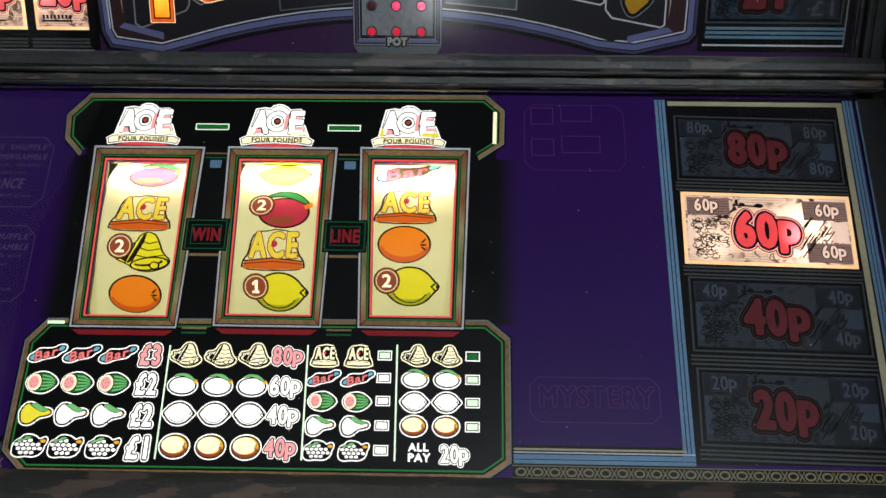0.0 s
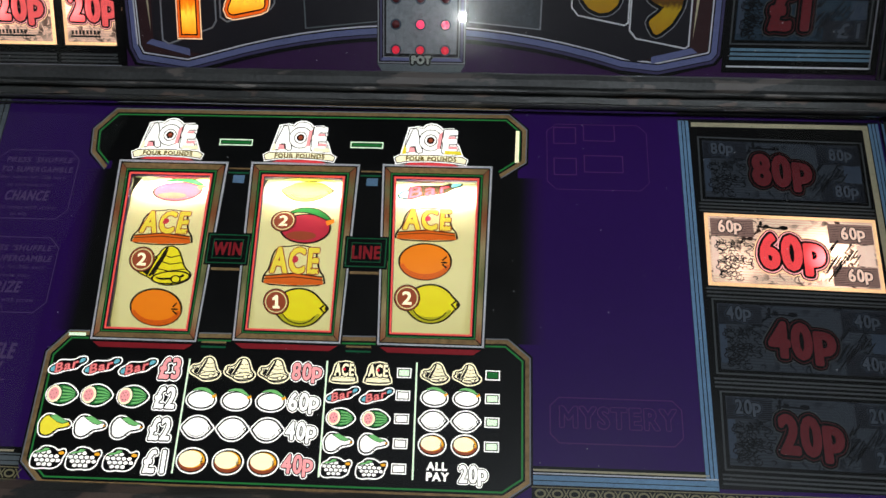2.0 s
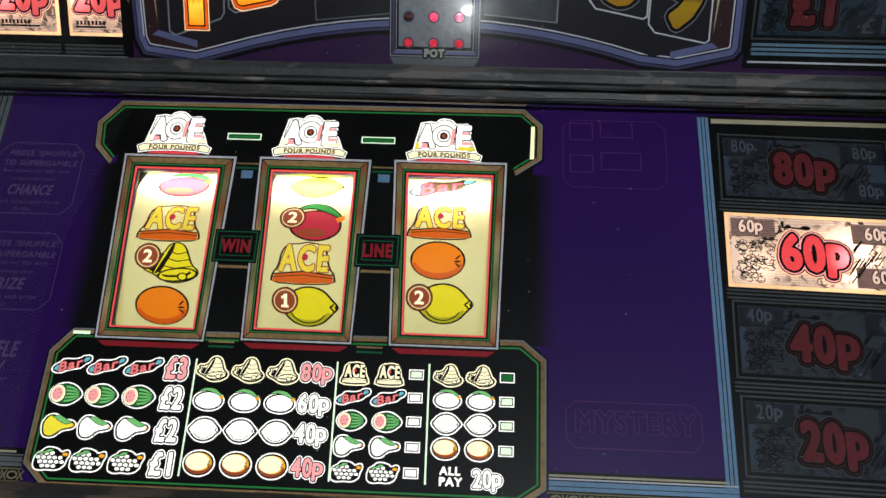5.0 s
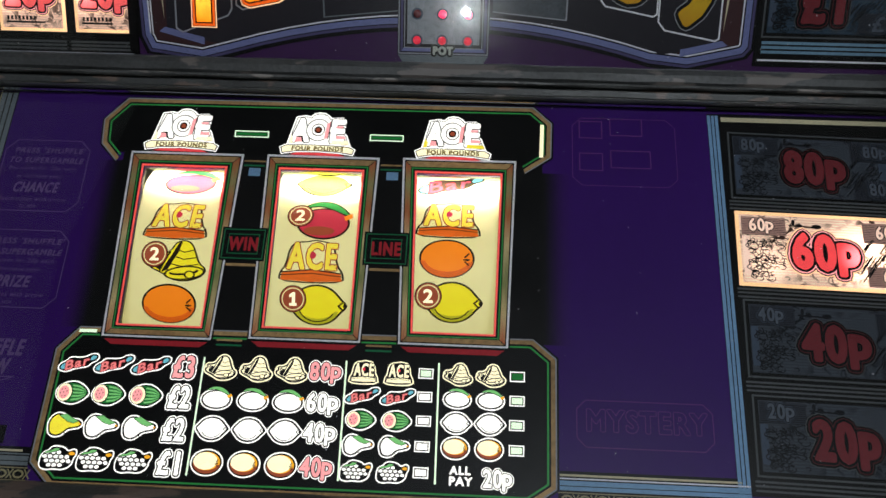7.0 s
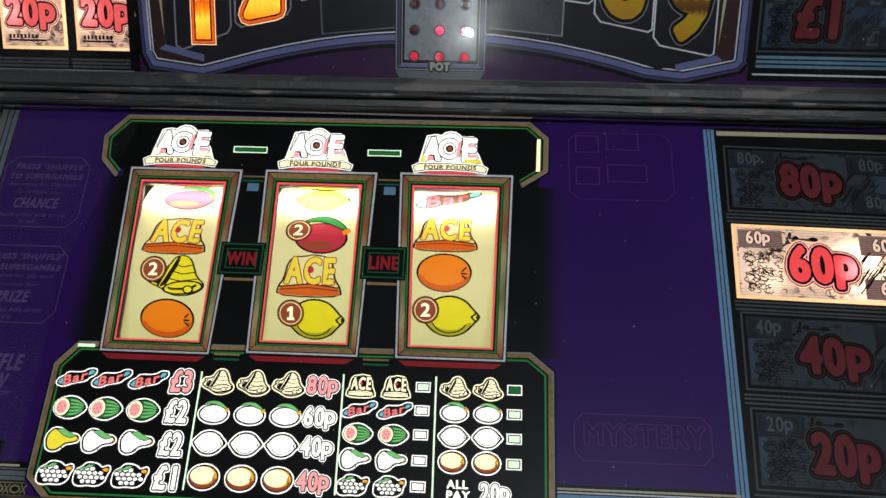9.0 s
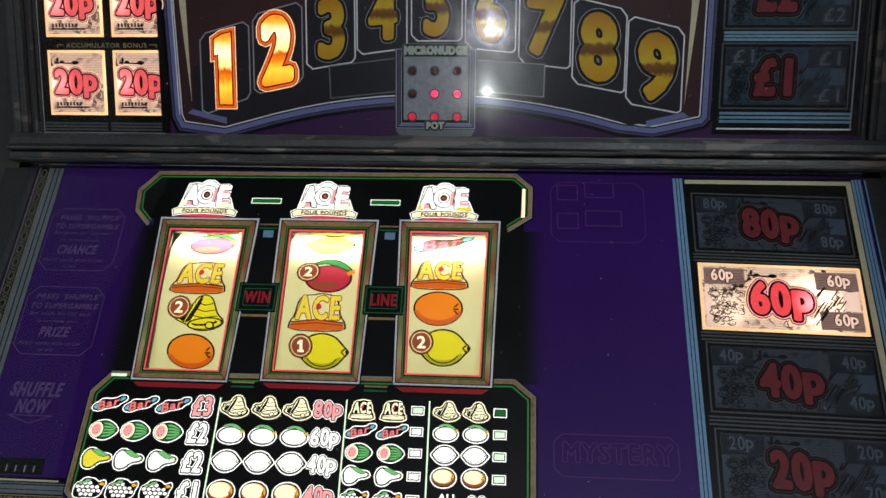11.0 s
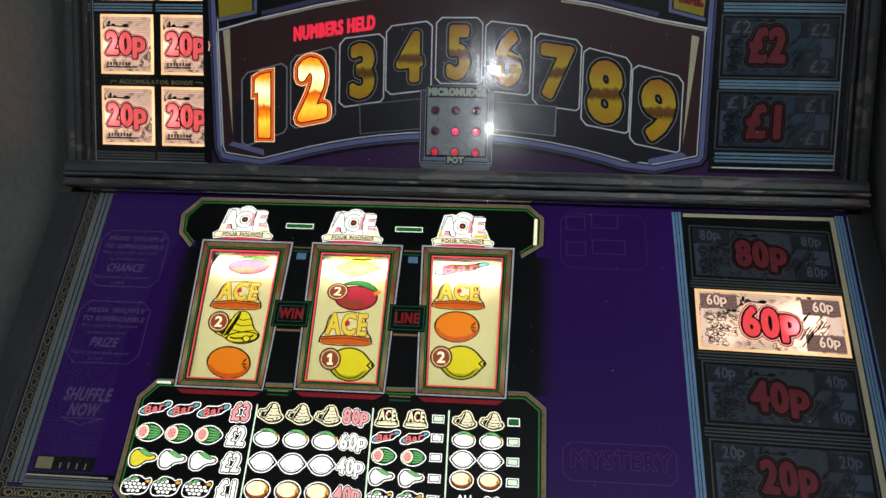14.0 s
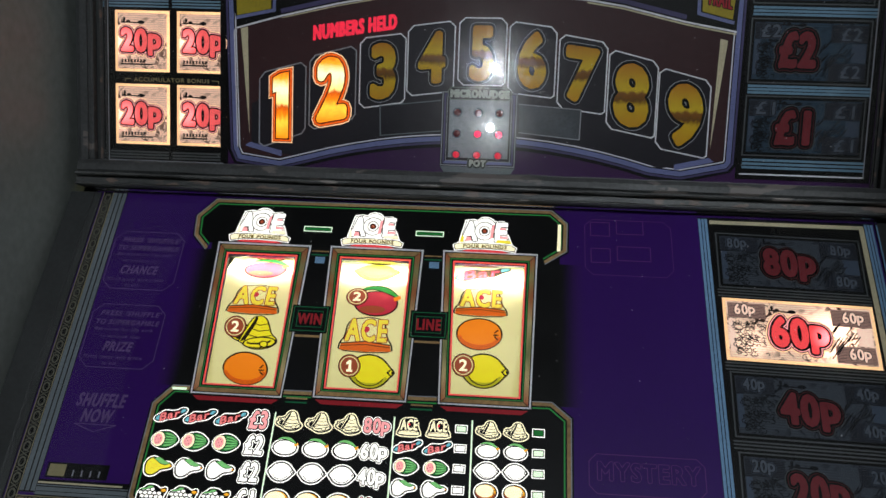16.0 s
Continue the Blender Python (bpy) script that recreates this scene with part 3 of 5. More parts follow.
def symbol(kind):
    """The layers of a fruit: (role, outlines), from the undermost up."""
    if kind == "orange":
        body = ell(0, 0, 0.46, 0.39, 36)
        shade = [(0.44 * math.cos(t), 0.37 * math.sin(t)) for t in np.linspace(math.pi * 1.05, math.pi * 1.95, 14)] + [(0.36 * math.cos(t), -0.02 + 0.24 * math.sin(t)) for t in np.linspace(math.pi * 1.95, math.pi * 1.05, 14)]
        # glow: the backlight's white-hot centre drawn as a paler oval
        return body, [("fill", [inset(body, 0.035)]), ("shade", [shade]), ("glow", [ell(-0.04, 0.05, 0.38, 0.29)]), ("mark", stroke([(0.36, 0.10), (0.30, 0.03)], 0.03) + stroke([(0.37, -0.02), (0.28, -0.02)], 0.03) + stroke([(0.36, -0.12), (0.30, -0.06)], 0.03) + [ell(0.33, -0.02, 0.025, 0.025, 8)])]
    if kind == "lemon":
        body = lemon_outline()
        shade = [(0.38 * math.cos(t), 0.37 * math.sin(t)) for t in np.linspace(math.pi * 1.1, math.pi * 1.9, 14)] + [(0.32 * math.cos(t), -0.04 + 0.22 * math.sin(t)) for t in np.linspace(math.pi * 1.9, math.pi * 1.1, 14)]
        return body, [("fill", [inset(body, 0.035)]), ("shade", [shade]), ("mark", stroke([(0.30 * math.cos(t), -0.02 + 0.30 * math.sin(t)) for t in np.linspace(math.pi * 1.12, math.pi * 1.85, 9)], 0.022) + stroke([(0.42, 0.06), (0.36, 0.0), (0.42, -0.07)], 0.03) + [ell(0.46, 0, 0.025, 0.04, 8)])]
    if kind == "mango":
        body = mango_outline()
        return body, [("fill", [inset(body, 0.035)]), ("shade", [ell(-0.05, -0.22, 0.26, 0.10)]), ("ink2", [inset(LEAF, -0.025)]), ("leaf", [LEAF]), ("stem", [[(0.34, 0.12), (0.48, 0.20), (0.50, 0.10), (0.38, 0.02)]])]
    if kind == "melon":
        body = melon_outline()
        stripes = []
        for k in (-0.6, -0.3, 0.0, 0.3, 0.6):
            stripes += [[(0.0, 0.50 * k + 0.035), (0.24, 0.42 * k + 0.04), (0.43, 0.18 * k + 0.014), (0.43, 0.18 * k - 0.014), (0.24, 0.42 * k - 0.04), (0.0, 0.50 * k - 0.035)]]
        seeds = [ell(-0.24 + 0.10 * math.cos(a), -0.01 + 0.17 * math.sin(a), 0.018, 0.028, 7) for a in (0.3, 1.3, 2.3, 3.3, 4.3, 5.3)] + [ell(-0.24, 0.0, 0.018, 0.028, 7)]
        return body, [("dark", [inset(body, 0.03)]), ("leaf", stripes), ("ink2", [ell(-0.22, 0, 0.255, 0.385)]), ("rind", [ell(-0.225, 0, 0.23, 0.36)]), ("flesh", [ell(-0.235, 0, 0.165, 0.275)]), ("seed", seeds)]
    if kind == "pear":
        leaf = [(-0.20, 0.36), (0.0, 0.42), (0.22, 0.26), (0.40, 0.16), (0.24, 0.08), (0.06, 0.14), (-0.06, 0.24)]
        return PEAR, [("fill", [inset(PEAR, 0.035)]), ("ink2", [inset(leaf, -0.02)]), ("leaf", [leaf]), ("stem", [[(0.40, 0.0), (0.50, 0.02), (0.44, 0.10)]]), ("mark", stroke([(0.02, -0.30), (0.10, -0.40), (0.0, -0.44)], 0.03))]
    if kind == "grapes":
        body = [(-0.50, -0.10), (-0.46, 0.16), (-0.30, 0.26), (-0.20, 0.44), (0.12, 0.40), (0.26, 0.22), (0.46, 0.36), (0.50, 0.20), (0.42, 0.02), (0.40, -0.22), (0.20, -0.40), (-0.10, -0.36), (-0.30, -0.42), (-0.48, -0.34)]
        body = smooth(body, 2)
        balls = [ell(-0.40 + 0.165 * c + 0.07 * (r % 2), -0.27 + 0.165 * r, 0.070, 0.074, 12) for r in range(4) for c in ((0, 1, 2, 3, 4) if r in (1, 2) else ((1, 2, 3) if r == 0 else (0, 1, 2)))]
        leaf = [(-0.44, 0.18), (-0.34, 0.27), (-0.22, 0.28), (-0.14, 0.38), (0.02, 0.38), (-0.02, 0.30), (-0.14, 0.25), (-0.30, 0.20)]
        return body, [("fill", balls), ("ink2", [inset(leaf, -0.02)]), ("leaf", [leaf]), ("stem", [ell(0.40, 0.20, 0.09, 0.07, 14)])]
    if kind == "bell":
        bands = stroke([(0.02, 0.45), (-0.08, 0.15), (-0.24, -0.26)], 0.04) + stroke([(-0.14, 0.20), (-0.29, -0.26)], 0.03) + stroke([(-0.34, 0.08), (-0.36, -0.16)], 0.03)
        bands += stroke([(-0.02, 0.26), (0.10, 0.20), (0.26, 0.26)], 0.024) + stroke([(-0.07, 0.10), (0.10, 0.03), (0.31, 0.08)], 0.024) + stroke([(-0.13, -0.08), (0.08, -0.14), (0.35, -0.08)], 0.024)
        return BELL, [("fill", [inset(BELL, 0.03)]), ("mark", bands + [[(-0.30, 0.07), (-0.19, 0.00), (-0.29, -0.24), (-0.38, -0.17), (-0.33, -0.06)], [(-0.02, 0.30), (0.05, 0.44), (0.00, 0.20), (-0.16, -0.24), (-0.22, -0.25)]]), ("ink2", [ell(0.13, -0.29, 0.35, 0.165, 24, 0.16)]), ("fill2", [ell(0.13, -0.29, 0.31, 0.13, 24, 0.16)]), ("seed", [ell(0.12, -0.27, 0.25, 0.075, 16, 0.16)]), ("fill2", [ell(0.11, -0.245, 0.22, 0.05, 16, 0.16)]), ("ink3", [ell(0.22, -0.33, 0.095, 0.10, 14)]), ("fill3", [ell(0.22, -0.33, 0.065, 0.07, 14)])]
    if kind == "bar":
        return RIBBON, [("ribbon", [smooth([(-0.47, -0.32), (-0.43, -0.12), (-0.32, -0.02), (-0.28, -0.36)], 1), smooth([(0.30, 0.10), (0.34, 0.36), (0.47, 0.38), (0.47, 0.22)], 1)]), ("word:Bar", (-0.31, -0.24, 0.29, 0.20))]
    if kind == "ace":
        base = [(-0.46, -0.43), (-0.44, -0.26), (0.0, -0.19), (0.44, -0.26), (0.46, -0.43), (0.0, -0.46)]
        return PLINTH, [("fill", [inset(PLINTH, 0.03)]), ("ribbon2", [base]), ("mark", stroke(base[1:4], 0.03) + stroke([(-0.47, -0.33), (0.0, -0.27), (0.47, -0.33)], 0.018)), ("word:ACE", (-0.36, -0.18, 0.36, 0.40))]


PAY_SKIN = dict(fill=LIT_WHITE, shade=LIT_WHITE, glow=LIT_CREAM, leaf=LIT_LEAF, dark=LIT_DARKGREEN, rind=LIT_CREAM, flesh=LIT_PINK, seed=INK, stem=LIT_ORANGE, mark=INK, fill2=LIT_CREAM, fill3=LIT_CREAM, ink2=INK, ink3=INK, ribbon=LIT_BLUE, ribbon2=LIT_CREAM)
REEL_SKIN = dict(fill=R_YELLOW, shade=R_YELLOW2, glow=R_ORANGE, leaf=R_GREEN, dark=R_INK, rind=BAND, flesh=R_RED, seed=R_INK, stem=R_ORANGE, mark=R_INK, fill2=R_YELLOW, fill3=R_YELLOW, ink2=R_INK, ink3=R_INK, ribbon=LIT_BLUE, ribbon2=R_ORANGE2)
ROLE_NAMES = dict(fill="flesh", shade="shading", glow="highlight", leaf="leaf", dark="stripes", rind="rind", flesh="cut_face", seed="seeds", stem="stem", mark="markings", fill2="bell_mouth", fill3="clapper", ink2="outline", ink3="outline", ribbon="ribbon_tail", ribbon2="ribbon")
R_ACE = lit("reel pale yellow", lin(226, 196, 48), 0.72, base=(0.65, 0.55, 0.08))
SYMBOL_WORDS = dict(orange="orange", lemon="lemon", mango="mango", melon="watermelon", pear="pear", grapes="grapes", bell="bell", bar="bar_ribbon", ace="ace_badge")


def scaled(pts, w, h):
    return [(x * w, y * h) for x, y in pts]


def symbol_layers(kind, w, h, skin, z, halo=None, gap=0.00010, cream=False):
    """(name, bmesh, material) for each layer of a symbol of size w x h."""
    body, layers = symbol(kind)
    out = []
    if halo:
        out.append((SYMBOL_WORDS[kind], sheet([inset(scaled(body, w, h), -0.0010)], z), halo))
        out.append(("outline", sheet([inset(scaled(body, w, h), -0.0003)], z + gap), skin["mark"]))
    else:
        out.append((SYMBOL_WORDS[kind], sheet([scaled(body, w, h)], z), skin["mark"]))
    for i, (role, shapes) in enumerate(layers):
        zz = z + gap * (2 + i)
        if role.startswith("word:"):
            x0, y0, x1, y1 = shapes
            bx = (x0 * w, y0 * h, x1 * w, y1 * h)
            face = (LIT_HELD if halo else R_RED) if kind == "bar" else (LIT_CREAM if halo else R_ACE)
            sh = 0.30 if kind == "bar" else 0.0
            if kind == "bar" and halo:
                out.append(("letter_halo", word_bm(role[5:], bx, zz, 0.085, 0.0, sh), LIT_MAROON))
                out.append(("lettering", word_bm(role[5:], bx, zz + gap, 0.030, 0.0, sh), LIT_ROSE))
                continue
            out.append(("letter_edge", word_bm(role[5:], bx, zz, (0.085 if halo else 0.058) if kind == "ace" else 0.046, 0.0, sh), R_BROWN if kind == "ace" and not halo else skin["mark"]))
            out.append(("lettering", word_bm(role[5:], bx, zz + gap, 0.030 if kind == "ace" else 0.012, 0.0, sh), face))
            if kind == "ace":
                out.append(("badge_dot", sheet([ell(0.0, 0.13 * h, 0.055 * w, 0.055 * w, 14)], zz + 2 * gap), LIT_HELD if halo else R_RED))
            continue
        material = skin[role]
        if role == "fill" and not halo:
            material = dict(orange=R_ORANGE, mango=R_RED, ace=BAND).get(kind, R_YELLOW)
        if role == "shade" and not halo:
            material = dict(orange=R_ORANGE2, mango=R_BROWN).get(kind, R_YELLOW2)
        if halo and kind == "orange" and role in ("fill", "shade"):
            material = LIT_ORANGE if role == "fill" else R_BROWN
        if halo and role == "fill" and (cream or kind in ("bell",)):
            material = LIT_YELLOW if cream else LIT_CREAM
        if halo and kind == "ace" and role == "fill":
            material = INK
        if role == "glow" and not halo:
            continue
        if role == "shade" and halo and kind != "orange":
            continue
        out.append((ROLE_NAMES[role], sheet([scaled(q, w, h) for q in shapes], zz), material))
    return out


SYMBOL_MESHES = {}


def place_symbol(kind, parent, x, y, w, h, z, cream=False):
    """A lit paytable symbol; alike ones share their meshes."""
    key = (kind, round(w, 4), round(h, 4), cream)
    if key not in SYMBOL_MESHES:
        made = []
        for name, bm, material in symbol_layers(kind, w, h, PAY_SKIN, z, LIT_WHITE if kind not in ("bell", "ace") else LIT_CREAM, cream=cream):
            me = bpy.data.meshes.new(name)
            bm.to_mesh(me); bm.free()
            me.materials.append(material)
            made.append((name, me))
        SYMBOL_MESHES[key] = made
    first = None
    for name, me in SYMBOL_MESHES[key]:
        ob = new(name, me)
        ob.parent = first or parent
        if first is None:
            ob.matrix_basis = pose(x, y, 0)
            first = ob
    return first


# ---- lower glass ----
lower = thing("lower_glass", LOWER, "purple printed lower glass with reel windows and gold borders", "glass panel")

REEL_X = [((-0.1943, -0.1311), (-0.1897, -0.1336), (-0.1858, -0.1406), (-0.1825, -0.1401)),
          ((-0.1182, -0.0560), (-0.1147, -0.0582), (-0.1098, -0.0652), (-0.1078, -0.0646)),
          ((-0.0433, 0.0188), (-0.0391, 0.0160), (-0.0351, 0.0103), (-0.0322, 0.0086))]
REEL_V = [(-0.0327, -0.1388), (-0.0323, -0.1373), (-0.0318, -0.1371)]


def reel_quads(i):
    (a, b), (c, d), (e, f), (g, h) = REEL_X[i]
    top, foot = REEL_V[i]
    return [(c, foot), (d, foot), (b, top), (a, top)], [(g, foot + 0.0069), (h, foot + 0.0069), (f, top - 0.0090), (e, top - 0.0090)]


# backing sheet with the three openings left free
holes = [reel_quads(i)[1] for i in range(3)]


def pierced(x0, y0, x1, y1):
    """A rectangle with the three reel openings left free."""
    out, lower_end, upper_end = [], [(x0, y0)], [(x0, y1)]
    for q in holes:
        out.append(lower_end + [(q[0][0], y0), q[0], q[3], (q[3][0], y1)] + upper_end)
        out.append([(q[0][0], y0), (q[1][0], y0), q[1], q[0]])
        out.append([q[3], q[2], (q[2][0], y1), (q[3][0], y1)])
        lower_end, upper_end = [q[1], (q[1][0], y0)], [(q[2][0], y1), q[2]]
    out.append(lower_end + [(x1, y0), (x1, y1)] + upper_end)
    return out


strips = pierced(-0.2890, -0.2160, 0.2380, 0.004)
part("purple_sheet", sheet(strips, 0.0, 0.002), PURPLE, lower, "deep purple printed backing")

Z1, Z2, Z3 = 0.0003, 0.0006, 0.0009
# black field behind the reels (in strips round the openings)
field = pierced(-0.1985, -0.1420, 0.0330, -0.030)
part("black_field", sheet(field, Z1), BLACK, lower)
part("soft_edge", sheet([rect(0.0330, -0.1345, 0.0470, -0.0385)], Z1), FADE_OUT, lower, "black fading softly into purple")
part("soft_edge", sheet([rect(-0.2120, -0.1345, -0.1985, -0.0385)], Z1), FADE_IN, lower, "purple fading softly into black")

TOPBOX = [(-0.2020, -0.0392), (0.0235, -0.0392), (0.0376, -0.0290), (0.0381, -0.0075), (0.0278, 0.0024), (-0.2022, 0.0012), (-0.2136, -0.0130), (-0.2120, -0.0285)]
PAYBOX = [(-0.2000, -0.2130), (0.0275, -0.2124), (0.0399, -0.2040), (0.0399, -0.1416), (0.0285, -0.1320), (-0.2013, -0.1343), (-0.2113, -0.1462), (-0.2117, -0.2022)]


def banded(name, outline, label, z):
    """An octagonal black panel edged in bronze with thin green and black lines."""
    whole = part(name, sheet([inset(outline, -0.0012)], z), INK, lower, label)
    part("bronze_edge", ring(outline, inset(outline, 0.0026), z + 0.0001), BRONZE_FLAT, whole)
    part("pale_line", ring(inset(outline, -0.0002), inset(outline, 0.0005), z + 0.0002), GREY, whole)
    part("green_line", ring(inset(outline, 0.0036), inset(outline, 0.0045), z + 0.0001), LIT_FRAMEGREEN, whole)
    return whole


# two plain hexagon-cornered panels; the upper one is cut off by the reel frames
title = part("title_panel", sheet([[(-0.2022, -0.0400), (-0.2131, -0.0292), (-0.2148, -0.0128), (-0.2028, 0.0022), (0.0284, 0.0034), (0.0392, -0.0070), (0.0388, -0.0296), (0.0237, -0.0402), (0.0222, -0.0335), (-0.2022, -0.0335)]], Z1 + 0.0001), INK, lower, "black title panel edged with bronze and green")
runs = [(1, 2), (2, 3), (3, 4), (4, 5), (5, 6), (6, 7), (7, 0)]


def band_run(name, outline, d0, d1, z, material, parent, pick):
    a, b = inset(outline, d0), inset(outline, d1)
    part(name, sheet([[a[i], a[j], b[j], b[i]] for i, j in pick], z), material, parent)


for name, d0, d1, dz, material in (("bronze_edge", 0.0, 0.0026, 0.0001, BRONZE_FLAT), ("pale_line", -0.0002, 0.0005, 0.0002, GREY), ("green_line", 0.0036, 0.0045, 0.0001, LIT_FRAMEGREEN)):
    band_run(name, TOPBOX, d0, d1, Z1 + 0.0001 + dz, material, title, runs)
paytable = banded("paytable_panel", PAYBOX, "black paytable panel edged with bronze and green", Z1 + 0.0001)
# corner glints of the bronze edging, painted on as glowing slips
for pts in ([(0.0312, -0.0290), (0.0334, -0.0290), (0.0338, -0.0085), (0.0318, -0.0085)],):
    part("glint_slip", sheet([pts], Z2), LIT_CREAM, title)
part("glint_slip", sheet([rect(-0.2015, -0.1372, -0.1925, -0.1355)], Z2), LIT_PALE, paytable)


def reel_frame(i):
    o, q = reel_quads(i)
    whole = part("reel_frame", ring(inset(o, -0.0008), q, Z2), INK, lower, "bronze reel window frame with red and green lines")
    for name, a, b, material in (("pale_line", 0.0, 0.14, WHITE), ("green_line", 0.64, 0.73, LIT_FRAMEGREEN), ("red_line", 0.86, 1.0, LIT_FRAMERED)):
        part(name, ring(lerp(o, q, a), lerp(o, q, b), Z2 + 0.0001), material, whole)
    a, b = lerp(o, q, 0.22), lerp(o, q, 0.58)
    for k in range(4):
        j = (k + 1) % 4
        part("bronze_bar", sheet([[a[k], a[j], b[j], b[k]]], Z2 + 0.0001), BRONZE if k % 2 else BRONZE_FLAT, whole)
        part("mitre_line", sheet(stroke([a[k], b[k]], 0.0004), Z2 + 0.0002), INK, whole)
    c, d = o[0][0], o[1][0]
    part("red_foot", sheet([[(c + 0.0015, o[0][1] - 0.0012), (c + 0.0055, o[0][1] - 0.0040), (d - 0.0055, o[0][1] - 0.0040), (d - 0.0015, o[0][1] - 0.0012)]], Z2), RED, whole)
    # dark lining of the opening, down to the reel
    bm = bmesh.new()
    t = [bm.verts.new((x, y, 0.0)) for x, y in q]
    u = [bm.verts.new((x * 1.0, y, -0.008)) for x, y in inset(q, -0.002)]
    for k in range(4):
        bm.faces.new((t[k], t[(k + 1) % 4], u[(k + 1) % 4], u[k]))
    part("window_lining", bm, BLACK, whole)


for i in range(3):
    reel_frame(i)


def mm(pts):
    return [(x / 1000, y / 1000) for x, y in pts]


ACE_BODY = mm([(-17.8, -8.0), (-16.6, -2), (-13.8, 10.8), (-8.5, 11.9), (-5.4, 11.2), (-3.8, 13.0), (-1.2, 13.9), (2.4, 13.6), (5.0, 12.0), (6.2, 10.5), (12.6, 10.9), (13.9, 9.4), (14.8, 4.4), (13.8, 2.4), (15.9, -0.6), (18.4, -7.4), (0, -9.0)])
ACE_BANNER = mm([(-21.3, -8.9), (-17.6, -6.9), (-9, -6.6), (0, -6.5), (9, -6.8), (17.8, -7.4), (21.4, -9.6), (20.2, -13.6), (12, -12.4), (0, -11.8), (-12, -12.2), (-19.8, -13.6)])


def ace_sign(xc):
    """Lit badge over a reel: three chunky outlined letters on a curved banner."""
    sign = part("ace_sign", sheet([ACE_BODY], Z2), LIT_WHITE, lower, "brightly lit badge reading ACE FOUR POUNDS", pose(xc, -0.0185, 0))
    part("badge_line", ring(inset(ACE_BODY, 0.0009), inset(ACE_BODY, 0.0013), Z2 + 0.00008), INK, sign)
    for ch, bx in (("A", (-15.6, -5.6, -5.2, 9.8)), ("E", (6.2, -5.8, 14.4, 9.6))):
        b = tuple(v / 1000 for v in bx)
        part("letter_edge", word_bm(ch, b, Z2 + 0.0001, 0.066, 0.040, slant=0.05), INK, sign)
        part("letter", word_bm(ch, b, Z2 + 0.0002, 0.040, 0.040, slant=0.05), LIT_WHITE, sign)
    c = (-0.0006, 0.0024)
    for name, r, material in (("badge_ring", 0.0068, INK), ("badge_ring", 0.0063, LIT_WHITE), ("badge_ring", 0.0038, INK), ("badge_ring", 0.0033, LIT_WHITE), ("badge_ring", 0.0022, INK), ("badge_core", 0.0013, R_BROWN)):
        part(name, sheet([ell(*c, r, r * 1.05, 28)], Z2 + 0.00026 + 0.0078 * 0.004 - r * 0.004), material, sign)
    part("letter_gap", sheet([mm([(3.4, 1.2), (7.4, 1.4), (7.2, 4.2), (3.4, 4.0)])], Z2 + 0.0004), LIT_WHITE, sign)
    for q in ([(3.0, -3.4), (5.2, -3.0), (6.4, 8.4), (4.0, 6.0)], [(-13.0, -5.6), (-8.8, -5.4), (-9.4, -2.4), (-12.4, -2.2)], [(9.6, -3.2), (15.0, -3.0), (14.4, -1.2), (9.8, -1.2)], [(9.2, 3.6), (13.4, 3.8), (13.2, 5.2), (9.4, 5.0)]):
        part("red_tint", sheet([mm(q)], Z2 + 0.00042), LIT_PINK, sign)
    for q in ([(5.2, -3.0), (6.4, 8.4)], [(-8.8, -5.4), (-9.4, -2.4), (-12.4, -2.2)]):
        part("tint_line", sheet(stroke(mm(q), 0.0005), Z2 + 0.00046), INK, sign)
    for q in ([(-16.6, -6.6), (-14.4, -6.6), (-14.0, -3.4), (-15.4, -1.0)], [(7.4, -6.4), (17.4, -6.6), (16.6, -4.4), (7.8, -4.2)]):
        part("yellow_tint", sheet([mm(q)], Z2 + 0.00042), LIT_YELLOW if xc > -0.05 else LIT_CREAM, sign)
    banner = part("banner", sheet([ACE_BANNER], Z2 + 0.0005), LIT_WHITE, sign, "curved cream banner")
    part("banner_edge", ring(inset(ACE_BANNER, 0.0006), inset(ACE_BANNER, 0.0011), Z2 + 0.00055), INK, banner)
    part("banner_face", sheet([inset(ACE_BANNER, 0.0011)], Z2 + 0.00052), LIT_CREAM, banner)
    part("lettering", word_bm("FOUR POUNDS", (-0.0142, -0.0112, 0.0146, -0.0082), Z2 + 0.0006, 0.05, 0.05), R_OLIVE, banner)
    part("red_rim", sheet([mm([(-11.5, -12.3), (0, -12.0), (12, -12.5), (15.5, -14.0), (-15, -13.7)])], Z2 + 0.00045), LIT_RED, sign)


for xc in (-0.1672, -0.0911, -0.0162):
    ace_sign(xc)
for x0, x1 in ((-0.1383, -0.1190), (-0.0626, -0.0437)):
    o = rect(x0, -0.0220, x1, -0.0178)
    bar = part("green_indicator", sheet([o], Z2), INK, lower, "small unlit bar outlined in lit green")
    part("lit_edge", ring(o, inset(o, 0.0007), Z2 + 0.0001), LIT_PALE, bar)
    part("green_core", sheet([inset(o, 0.0012)], Z2 + 0.0001), LIT_DARKGREEN, bar)


